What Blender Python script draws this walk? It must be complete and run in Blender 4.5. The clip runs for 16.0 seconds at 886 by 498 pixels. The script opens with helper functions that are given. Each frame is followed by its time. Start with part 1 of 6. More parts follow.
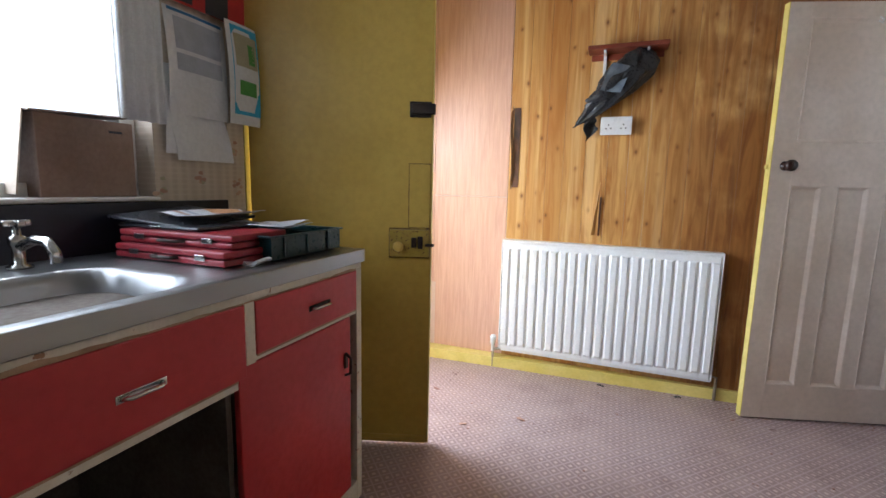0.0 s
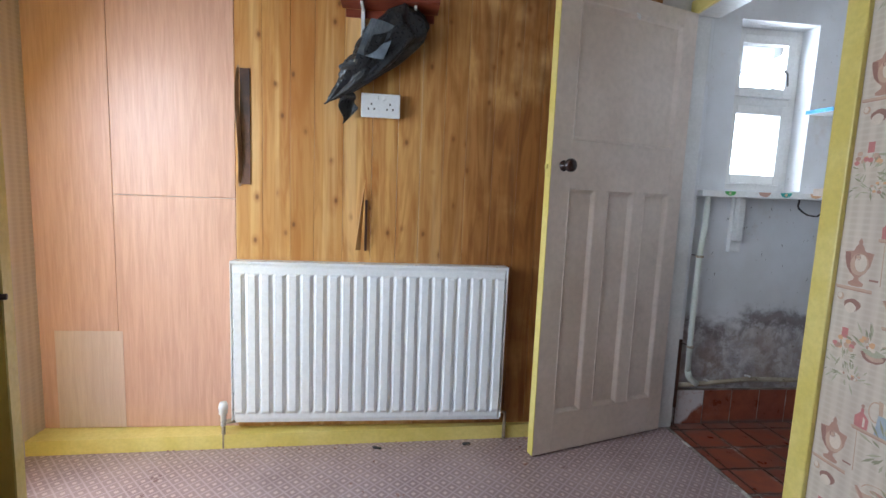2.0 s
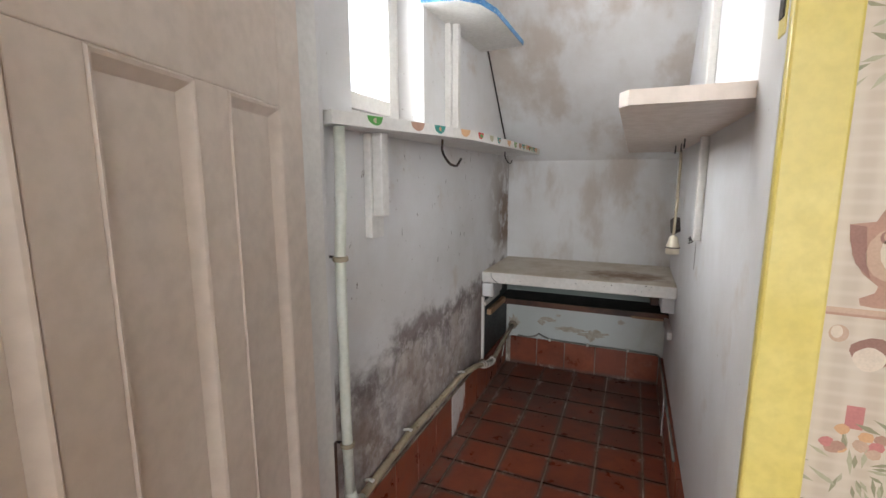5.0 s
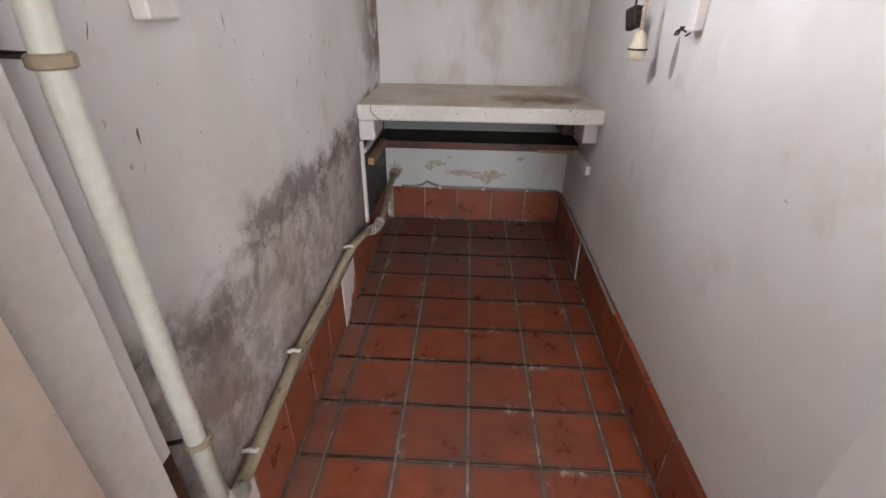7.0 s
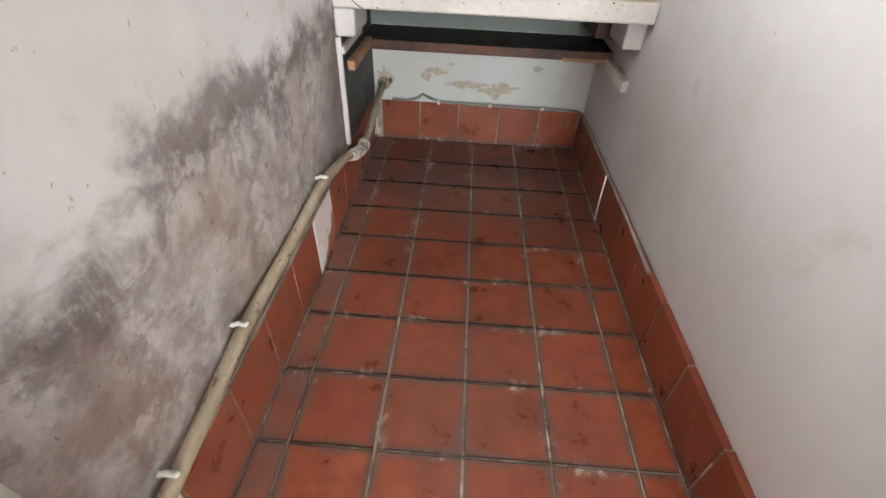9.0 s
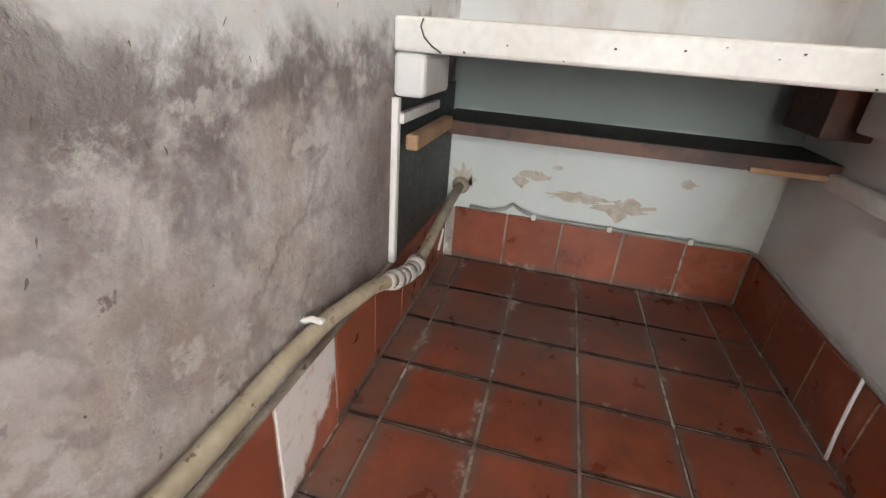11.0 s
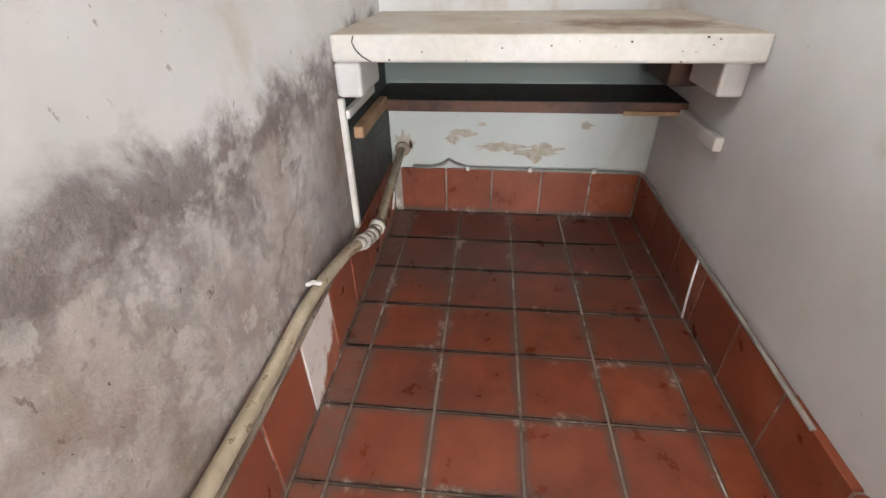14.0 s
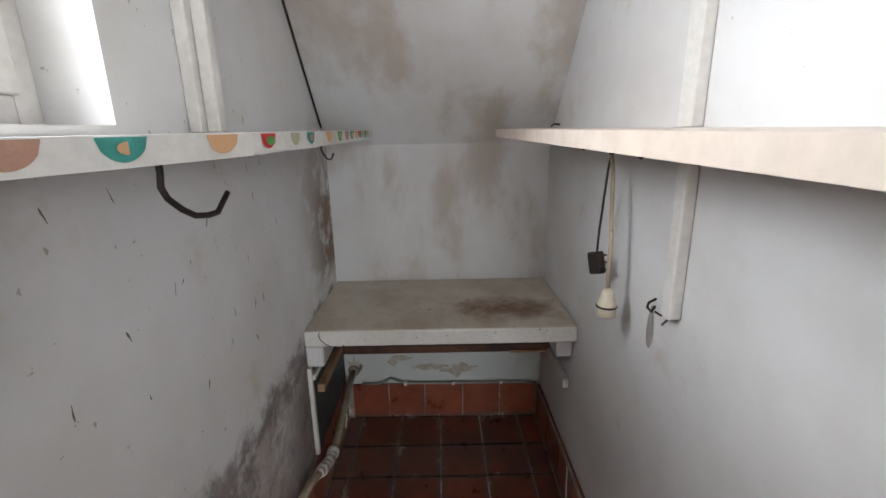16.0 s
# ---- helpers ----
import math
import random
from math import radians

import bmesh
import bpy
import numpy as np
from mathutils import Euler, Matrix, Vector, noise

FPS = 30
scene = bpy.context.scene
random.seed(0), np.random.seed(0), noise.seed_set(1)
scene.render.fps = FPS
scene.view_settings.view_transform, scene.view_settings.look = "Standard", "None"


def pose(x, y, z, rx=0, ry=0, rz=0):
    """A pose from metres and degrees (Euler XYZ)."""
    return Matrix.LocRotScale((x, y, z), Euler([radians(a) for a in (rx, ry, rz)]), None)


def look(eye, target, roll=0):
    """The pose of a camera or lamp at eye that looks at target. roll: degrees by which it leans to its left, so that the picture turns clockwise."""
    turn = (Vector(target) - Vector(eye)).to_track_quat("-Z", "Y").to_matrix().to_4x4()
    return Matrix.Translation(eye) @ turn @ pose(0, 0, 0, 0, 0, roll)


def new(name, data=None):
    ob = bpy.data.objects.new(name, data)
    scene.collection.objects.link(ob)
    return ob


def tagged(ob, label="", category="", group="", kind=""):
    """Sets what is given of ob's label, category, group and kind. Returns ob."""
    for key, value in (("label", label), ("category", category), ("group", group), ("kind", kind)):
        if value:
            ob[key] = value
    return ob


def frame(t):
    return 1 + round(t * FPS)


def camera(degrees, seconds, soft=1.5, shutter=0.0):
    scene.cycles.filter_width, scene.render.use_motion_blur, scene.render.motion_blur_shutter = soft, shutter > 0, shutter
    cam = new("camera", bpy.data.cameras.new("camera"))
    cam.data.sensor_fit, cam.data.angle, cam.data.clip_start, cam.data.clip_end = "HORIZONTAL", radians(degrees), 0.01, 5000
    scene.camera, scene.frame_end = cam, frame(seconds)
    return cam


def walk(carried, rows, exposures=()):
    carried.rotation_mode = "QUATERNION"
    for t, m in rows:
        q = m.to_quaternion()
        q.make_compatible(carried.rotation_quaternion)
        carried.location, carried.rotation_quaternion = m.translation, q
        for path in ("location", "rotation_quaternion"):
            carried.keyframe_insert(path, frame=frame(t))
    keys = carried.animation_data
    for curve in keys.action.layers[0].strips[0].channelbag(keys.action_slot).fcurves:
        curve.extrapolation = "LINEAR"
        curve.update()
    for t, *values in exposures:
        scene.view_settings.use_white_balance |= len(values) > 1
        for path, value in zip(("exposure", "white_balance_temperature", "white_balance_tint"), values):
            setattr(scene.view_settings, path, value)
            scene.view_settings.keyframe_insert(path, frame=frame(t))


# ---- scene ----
cam = camera(89.6, 16.0)
PATH = [
    (0, (1.908, 2.152, 1.122), (1.201, 4.001, 0.843), 1.3),
    (0.5, (1.894, 2.29, 1.112), (1.519, 4.237, 0.852), 1.9),
    (1, (1.838, 2.459, 1.1), (1.774, 4.443, 0.858), 2.7),
    (1.5, (1.844, 2.668, 1.115), (2.035, 4.644, 0.872), 1.4),
    (2, (1.955, 2.904, 1.098), (2.169, 4.88, 0.874), 2.3),
    (2.5, (1.989, 3.141, 1.06), (2.408, 5.083, 0.832), 3.1),
    (3, (1.969, 3.447, 1.064), (2.967, 5.163, 0.826), 2.9),
    (3.5, (2.156, 3.702, 1.058), (3.504, 5.156, 0.803), 3.0),
    (4, (2.330, 3.960, 1.068), (3.857, 5.222, 0.797), 1.6),
    (4.2, (2.373, 4.045, 1.062), (3.965, 5.226, 0.794), 1.3),
    (6.3, (3.003, 4.591, 1.017), (4.900, 4.729, 0.399), 0.8),
    (6.5, (3.032, 4.609, 0.987), (4.898, 4.714, 0.275), 1.6),
    (7, (3.064, 4.584, 0.912), (4.812, 4.673, -0.055), 0.7),
    (7.5, (3.071, 4.589, 0.870), (4.707, 4.651, -0.279), 1.6),
    (8, (3.082, 4.593, 0.870), (4.652, 4.641, -0.368), 2.0),
    (8.5, (3.173, 4.581, 0.850), (4.655, 4.627, -0.492), 2.0),
    (9, (3.318, 4.597, 0.822), (4.861, 4.650, -0.449), 2.8),
    (9.5, (3.490, 4.641, 0.760), (5.126, 4.692, -0.390), 3.7),
    (10, (3.664, 4.648, 0.670), (5.370, 4.804, -0.363), 3.3),
    (10.2, (3.728, 4.655, 0.629), (5.469, 4.861, -0.333), 4.3),
    (12.3, (3.868, 4.691, 0.571), (5.622, 5.175, -0.259), 4.7),
    (12.5, (3.862, 4.687, 0.575), (5.615, 5.173, -0.255), 4.8),
    (13, (3.825, 4.678, 0.577), (5.582, 5.158, -0.249), 4.3),
    (13.5, (3.753, 4.656, 0.624), (5.463, 5.035, -0.341), 0.1),
    (14, (3.648, 4.638, 0.730), (5.318, 4.819, -0.356), -1.0),
    (14.5, (3.580, 4.605, 0.880), (5.302, 4.650, -0.144), -0.5),
    (15, (3.519, 4.593, 1.000), (5.334, 4.583, 0.162), -1.0),
    (15.5, (3.435, 4.580, 1.109), (5.326, 4.551, 0.460), -1.1),
    (16, (3.355, 4.539, 1.189), (5.286, 4.532, 0.667), -1.0),
]
walk_rows = [(t, look(eye, target, roll)) for t, eye, target, roll in PATH]
EXPOSURES = [(0, -0.25, 5650, 7), (1, -0.2, 5700, 10), (2, -0.53, 5400, 5), (2.5, -0.62, 5400, 5), (3, -0.66, 5600, 8), (4, -0.3, 6200, 8), (6.5, 0.15, 6700, 10), (7, 0.35, 6700, 14), (8, 0.85, 6700, 10),
             (9.5, 1.1, 6700, 8), (12.5, 1.2, 6800, 6), (13, 1.2, 6800, 6), (14, 1.2, 6700, 8), (14.5, 1.1, 6600, 10), (15, 0.1, 6700, 2), (15.5, -0.15, 6550, 6), (16, -0.42, 6450, 8)]
walk(cam, walk_rows, EXPOSURES)

# ---- world and light ----
world = bpy.data.worlds.new("sky")
scene.world = world
world.use_nodes = True
wn = world.node_tree
sky = wn.nodes.new("ShaderNodeTexSky")
sky.sky_type, sky.sun_disc = "NISHITA", False
sky.sun_elevation, sky.sun_rotation = radians(40), radians(200)
wn.links.new(sky.outputs[0], wn.nodes["Background"].inputs[0])
wn.nodes["Background"].inputs[1].default_value = 0.12
sun = new("sun", bpy.data.lights.new("sun", "SUN"))
sun.data.energy, sun.data.angle, sun.data.color = 0.8, radians(12), (1, 0.97, 0.92)
sun.matrix_world = look((-5, 6, 8), (0, 3, 0))


def window_light(name, eye, target, w, h, watts, color=(0.93, 0.96, 1.0)):
    ob = new(name, bpy.data.lights.new(name, "AREA"))
    ob.data.shape, ob.data.size, ob.data.size_y, ob.data.energy, ob.data.color = "RECTANGLE", w, h, watts, color
    ob.matrix_world = look(eye, target)
    return ob


KITCHEN_WINDOW, BACK_DOOR, PANTRY_WINDOW = 27, 66, 23
window_light("daylight kitchen window", (0.20, 2.45, 1.65), (1.9, 2.65, 0.35), 1.5, 1.0, KITCHEN_WINDOW)
window_light("daylight back door", (0.24, 4.02, 1.05), (2.2, 3.98, -0.20), 0.7, 1.6, BACK_DOOR)
window_light("daylight pantry window", (3.73, 5.17, 1.60), (3.95, 4.2, 1.15), 0.32, 0.70, PANTRY_WINDOW)


# ---- materials ----
class Mat:
    """A small builder of procedural materials."""

    def __init__(self, name, rough=0.5, metal=0.0, spec=0.5):
        self.m = bpy.data.materials.new(name)
        self.m.use_nodes = True
        self.n, self.l = self.m.node_tree.nodes, self.m.node_tree.links
        self.b = self.n["Principled BSDF"]
        self.b.inputs["Roughness"].default_value = rough
        self.b.inputs["Metallic"].default_value = metal
        self.b.inputs["Specular IOR Level"].default_value = spec
        tc = self.n.new("ShaderNodeTexCoord")
        self.pos = tc.outputs["Object"]

    def put(self, sock, v):
        if isinstance(v, bpy.types.NodeSocket):
            self.l.new(v, sock)
        elif isinstance(v, (tuple, list)) and len(v) == 3 and sock.type == "RGBA":
            sock.default_value = (*v, 1)
        else:
            sock.default_value = v

    def stretch(self, s, turn=(0, 0, 0), src=None):
        k = self.n.new("ShaderNodeMapping")
        k.inputs["Scale"].default_value = s
        k.inputs["Rotation"].default_value = turn
        self.l.new(src or self.pos, k.inputs["Vector"])
        return k.outputs[0]

    def noise(self, scale, detail=5, rough=0.55, vec=None, distort=0.0):
        k = self.n.new("ShaderNodeTexNoise")
        self.l.new(vec or self.pos, k.inputs["Vector"])
        k.inputs["Scale"].default_value, k.inputs["Detail"].default_value = scale, detail
        k.inputs["Roughness"].default_value, k.inputs["Distortion"].default_value = rough, distort
        return k.outputs[0]

    def voronoi(self, scale, vec=None, feature="F1", rnd=1.0):
        k = self.n.new("ShaderNodeTexVoronoi")
        k.feature = feature
        self.l.new(vec or self.pos, k.inputs["Vector"])
        k.inputs["Scale"].default_value = scale
        k.inputs["Randomness"].default_value = rnd
        return k

    def ramp(self, v, a, b, lo=0.0, hi=1.0):
        k = self.n.new("ShaderNodeMapRange")
        k.interpolation_type = "SMOOTHSTEP"
        self.put(k.inputs["Value"], v)
        for i, x in zip(("From Min", "From Max", "To Min", "To Max"), (a, b, lo, hi)):
            self.put(k.inputs[i], x)
        return k.outputs[0]

    def math(self, op, a, b=0.0, c=0.0):
        k = self.n.new("ShaderNodeMath")
        k.operation = op
        for i, x in enumerate((a, b, c)):
            self.put(k.inputs[i], x)
        return k.outputs[0]

    def mix(self, f, a, b, mode="MIX"):
        k = self.n.new("ShaderNodeMix")
        k.data_type, k.blend_type = "RGBA", mode
        self.put(k.inputs[0], f)
        self.put(k.inputs[6], a)
        self.put(k.inputs[7], b)
        return k.outputs[2]

    def axes(self):
        k = self.n.new("ShaderNodeSeparateXYZ")
        self.l.new(self.pos, k.inputs[0])
        return k.outputs

    def random(self):
        k = self.n.new("ShaderNodeObjectInfo")
        return k.outputs["Random"]

    def color(self, v):
        self.put(self.b.inputs["Base Color"], v)
        return self

    def rough(self, v):
        self.put(self.b.inputs["Roughness"], v)
        return self

    def bump(self, v, strength=0.3, dist=0.002):
        k = self.n.new("ShaderNodeBump")
        k.inputs["Strength"].default_value, k.inputs["Distance"].default_value = strength, dist
        self.l.new(v, k.inputs["Height"])
        self.l.new(k.outputs[0], self.b.inputs["Normal"])
        return self


def paint(name, c1, c2, scale=6, rough=0.45, chip=None, bump=0.25, metal=0.0, chips=0.70):
    """Worn paint: two shades at a wide scale, fine grain, and chips of another colour."""
    q = Mat(name, rough, metal)
    a = q.noise(scale, 6)
    c = q.mix(q.ramp(a, 0.35, 0.65), c1, c2)
    fine = q.noise(scale * 14, 4)
    c = q.mix(q.ramp(fine, 0.3, 0.75, 0.0, 0.22), c, tuple(x * 0.6 for x in c1))
    if chip:
        c = q.mix(q.ramp(q.noise(scale * 4, 8, 0.7), chips, chips + 0.03), c, chip)
    q.color(c).rough(q.ramp(fine, 0.2, 0.8, rough * 0.8, min(1, rough * 1.25))).bump(fine, bump, 0.001)
    return q.m


def pine():
    q = Mat("pine printed board", 0.42)
    rnd = q.random()
    off = q.n.new("ShaderNodeVectorMath")
    off.operation = "ADD"
    q.l.new(q.pos, off.inputs[0])
    comb = q.n.new("ShaderNodeCombineXYZ")
    q.l.new(q.math("MULTIPLY", rnd, 37.0), comb.inputs[2])
    q.l.new(q.math("MULTIPLY", rnd, 11.0), comb.inputs[0])
    q.l.new(comb.outputs[0], off.inputs[1])
    p = off.outputs[0]
    grain = q.noise(5.5, 7, 0.55, q.stretch((4.2, 1, 0.42), src=p), 1.4)
    fine = q.noise(60, 5, 0.6, q.stretch((3.0, 1, 0.12), src=p))
    c = q.mix(q.ramp(grain, 0.3, 0.7), (0.42, 0.185, 0.045), (0.72, 0.44, 0.155))
    c = q.mix(q.ramp(rnd, 0.0, 1.0, 0.0, 0.6), c, (0.43, 0.19, 0.042))
    band = q.noise(3.2, 3, 0.5, q.stretch((5.0, 1, 0.16)), 0.2)
    c = q.mix(q.ramp(band, 0.50, 0.66, 0.0, 0.6), c, (0.76, 0.52, 0.24))
    c = q.mix(q.ramp(band, 0.46, 0.32, 0.0, 0.5), c, (0.38, 0.135, 0.025))
    c = q.mix(q.ramp(fine, 0.45, 0.75, 0.0, 0.10), c, (0.30, 0.11, 0.02))
    flatten = q.n.new("ShaderNodeSeparateXYZ")
    q.l.new(p, flatten.inputs[0])
    xz = q.n.new("ShaderNodeCombineXYZ")
    q.l.new(q.math("MULTIPLY", flatten.outputs[0], 7.0), xz.inputs[0])
    q.l.new(q.math("MULTIPLY", flatten.outputs[2], 4.3), xz.inputs[1])
    knots = q.voronoi(1.0, xz.outputs[0], rnd=1.0)
    knots.voronoi_dimensions = "2D"
    d = knots.outputs["Distance"]
    pick = q.ramp(q.noise(5.0, 1, 0.5, p), 0.40, 0.46)
    c = q.mix(q.math("MULTIPLY", q.ramp(d, 0.05, 0.15, 0.5, 0.0), pick), c, (0.34, 0.13, 0.03))
    c = q.mix(q.math("MULTIPLY", q.ramp(d, 0.02, 0.07, 0.75, 0.0), pick), c, (0.14, 0.05, 0.015))
    # Boards painted darker rightward, as the back door's light falls off.
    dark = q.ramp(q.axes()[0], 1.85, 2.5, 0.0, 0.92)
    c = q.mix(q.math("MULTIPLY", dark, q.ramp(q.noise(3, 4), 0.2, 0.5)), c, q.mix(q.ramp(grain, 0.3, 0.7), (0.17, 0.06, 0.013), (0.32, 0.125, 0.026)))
    q.color(c).bump(grain, 0.15, 0.001)
    return q.m


def peach(name, c1, c2):
    q = Mat(name, 0.4)
    grain = q.noise(14, 6, 0.6, q.stretch((4.0, 1, 0.25)), 0.6)
    fine = q.noise(120, 3, 0.6, q.stretch((3.0, 1, 0.1)))
    c = q.mix(q.ramp(grain, 0.3, 0.7), c1, c2)
    c = q.mix(q.ramp(fine, 0.4, 0.8, 0.0, 0.25), c, tuple(x * 0.6 for x in c1))
    c = q.mix(q.ramp(q.noise(2.5, 5), 0.45, 0.75, 0.0, 0.3), c, (0.62, 0.38, 0.30))
    q.color(c).bump(fine, 0.1, 0.001)
    return q.m


def vinyl():
    q = Mat("rose vinyl flooring", 0.32)
    v = q.stretch((1, 1, 1), (0, 0, radians(45)))
    ax = q.n.new("ShaderNodeSeparateXYZ")
    q.l.new(v, ax.inputs[0])
    per = 0.042
    def wave(s, p):
        f = q.math("FRACT", q.math("MULTIPLY", s, 1 / p))
        return q.math("ABSOLUTE", q.math("SUBTRACT", f, 0.5))
    a, b = wave(ax.outputs[0], per), wave(ax.outputs[1], per)
    line = q.math("MAXIMUM", q.ramp(a, 0.40, 0.46), q.ramp(b, 0.40, 0.46))
    dot = q.math("MULTIPLY", q.ramp(a, 0.12, 0.2, 1, 0), q.ramp(b, 0.12, 0.2, 1, 0))
    base = q.mix(q.ramp(q.noise(5, 6), 0.3, 0.7), (0.26, 0.175, 0.17), (0.33, 0.235, 0.225))
    c = q.mix(q.math("MULTIPLY", line, 0.6), base, (0.50, 0.39, 0.375))
    c = q.mix(q.math("MULTIPLY", dot, 0.8), c, (0.56, 0.43, 0.38))
    speck = q.noise(180, 2)
    c = q.mix(q.ramp(speck, 0.6, 0.72, 0, 0.35), c, (0.18, 0.08, 0.07))
    dirt = q.noise(3.2, 9, 0.68)
    c = q.mix(q.ramp(dirt, 0.52, 0.72, 0, 0.3), c, (0.17, 0.10, 0.085))
    c = q.mix(q.ramp(q.noise(26, 6, 0.7), 0.70, 0.74, 0, 0.5), c, (0.12, 0.07, 0.05))
    q.color(c).rough(q.ramp(dirt, 0.3, 0.7, 0.26, 0.5)).bump(q.math("ADD", line, q.math("MULTIPLY", speck, 0.4)), 0.25, 0.0008)
    return q.m


def plaster(name, mould=0.0, end=0.0):
    """White distemper over plaster, with the damp mould that creeps up from the floor."""
    q = Mat(name, 0.75)
    x, y, z = q.axes()
    wide = q.noise(2.2, 6, 0.6)
    c = q.mix(q.ramp(wide, 0.35, 0.7), (0.70, 0.695, 0.70), (0.60, 0.58, 0.565))
    warm = q.noise(5, 7, 0.65)
    c = q.mix(q.ramp(warm, 0.58, 0.75, 0, 0.35), c, (0.45, 0.33, 0.22))
    nick = q.noise(62, 4, 0.6, q.stretch((1, 1, 0.8), (0, radians(24), 0)), 0.2)
    c = q.mix(q.ramp(nick, 0.675 if mould else 0.72, 0.72 if mould else 0.77, 0, 0.6), c, (0.22, 0.17, 0.13))
    relief = q.math("ADD", q.noise(9, 6), q.math("MULTIPLY", nick, 0.1))
    if mould:
        n1, n2 = q.noise(3.1, 9, 0.62, distort=0.6), q.noise(11, 8, 0.65)
        top = q.math("ADD", z, q.math("MULTIPLY", q.math("SUBTRACT", n1, 0.5), -0.42))
        top = q.math("ADD", top, q.math("MULTIPLY", q.math("SUBTRACT", n2, 0.5), -0.12))
        low = q.ramp(top, 0.49, 0.575, 1, 0)
        grey = q.mix(q.ramp(n2, 0.36, 0.62), (0.29, 0.25, 0.25), (0.55, 0.50, 0.49))
        crisp = q.noise(34, 8, 0.72)
        grey = q.mix(q.ramp(crisp, 0.44, 0.64, 0.0, 0.5), grey, (0.15, 0.105, 0.08))
        tan = q.noise(4.5, 6, 0.6)
        grey = q.mix(q.ramp(tan, 0.44, 0.58, 0.0, 0.6), grey, (0.35, 0.265, 0.205))
        spot = q.noise(75, 2, 0.5)
        grey = q.mix(q.ramp(spot, 0.70, 0.74, 0.0, 0.7), grey, (0.10, 0.08, 0.07))
        c = q.mix(q.math("MULTIPLY", low, q.ramp(n2, 0.25, 0.7, 0.95, 0.62)), c, grey)
        rim = q.math("MULTIPLY", q.ramp(top, 0.46, 0.515, 0, 1), q.ramp(top, 0.53, 0.60, 1, 0))
        rim = q.math("MULTIPLY", rim, q.ramp(q.noise(6, 8, 0.7), 0.36, 0.50))
        c = q.mix(q.math("MULTIPLY", rim, 0.78), c, (0.15, 0.115, 0.11))
        flaky = q.math("MULTIPLY", q.ramp(top, 0.36, 0.46), q.ramp(q.noise(8, 7, 0.72, distort=0.8), 0.53, 0.66))
        c = q.mix(q.math("MULTIPLY", flaky, q.ramp(top, 0.60, 0.72, 0.55, 0)), c, (0.68, 0.65, 0.62))
        pit = q.noise(48, 5, 0.65, q.stretch((1, 1, 0.45), (0, radians(-14), 0)), 0.3)
        c = q.mix(q.math("MULTIPLY", low, q.ramp(pit, 0.66, 0.71, 0, 0.75)), c, (0.13, 0.095, 0.08))
        pale = q.noise(21, 7, 0.7, q.stretch((1, 1, 0.6)))
        c = q.mix(q.math("MULTIPLY", low, q.ramp(pale, 0.60, 0.70, 0, 0.6)), c, (0.66, 0.62, 0.58))
        vein = q.math("ABSOLUTE", q.math("SUBTRACT", q.noise(2.6, 6, 0.62, distort=0.4), 0.5))
        c = q.mix(q.math("MULTIPLY", q.ramp(vein, 0.0, 0.03, 0.4, 0.0), q.ramp(top, 0.50, 0.66, 1, 0)), c, (0.12, 0.09, 0.08))
        brown = q.math("MULTIPLY", q.ramp(x, 3.50, 4.15, 1, 0.2), q.ramp(top, 0.3, 0.55, 1, 0))
        c = q.mix(q.math("MULTIPLY", brown, q.ramp(q.noise(7, 7, 0.65), 0.40, 0.60, 0, 0.75)), c, (0.21, 0.135, 0.095))
        flake = q.math("MULTIPLY", low, q.ramp(q.noise(16, 5, 0.6), 0.60, 0.66, 0, 0.7))
        c = q.mix(flake, c, (0.56, 0.52, 0.50))
        # Darker low on the wall towards the hatch.
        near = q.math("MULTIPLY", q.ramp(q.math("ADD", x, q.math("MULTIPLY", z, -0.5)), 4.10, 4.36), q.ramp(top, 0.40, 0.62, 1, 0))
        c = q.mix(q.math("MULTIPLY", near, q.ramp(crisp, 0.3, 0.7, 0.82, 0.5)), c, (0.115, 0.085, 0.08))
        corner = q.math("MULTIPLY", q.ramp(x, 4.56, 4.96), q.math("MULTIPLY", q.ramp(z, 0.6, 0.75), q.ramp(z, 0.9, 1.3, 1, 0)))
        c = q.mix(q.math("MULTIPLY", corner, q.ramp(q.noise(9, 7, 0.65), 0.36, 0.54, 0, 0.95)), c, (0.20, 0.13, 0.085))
        relief = q.math("ADD", relief, q.math("MULTIPLY", q.math("MULTIPLY", low, q.math("ADD", n2, q.math("MULTIPLY", crisp, 0.5))), 2.2))
    if end:
        c = q.mix(q.ramp(q.noise(4, 6, 0.6, q.stretch((1, 1, 0.4))), 0.47, 0.66, 0, 0.5), c, (0.36, 0.26, 0.18))
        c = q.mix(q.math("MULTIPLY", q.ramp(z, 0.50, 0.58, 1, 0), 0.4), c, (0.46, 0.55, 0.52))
        # Dark band under the slab: its shadow put into the wall colour.
        shade = q.math("MULTIPLY", q.ramp(q.math("ADD", z, q.math("MULTIPLY", q.noise(6, 5), 0.06)), 0.42, 0.46), q.ramp(z, 0.56, 0.575, 1, 0))
        c = q.mix(q.math("MULTIPLY", shade, 0.75), c, (0.085, 0.11, 0.10))
    q.color(c).bump(relief, 0.45, 0.004)
    return q.m


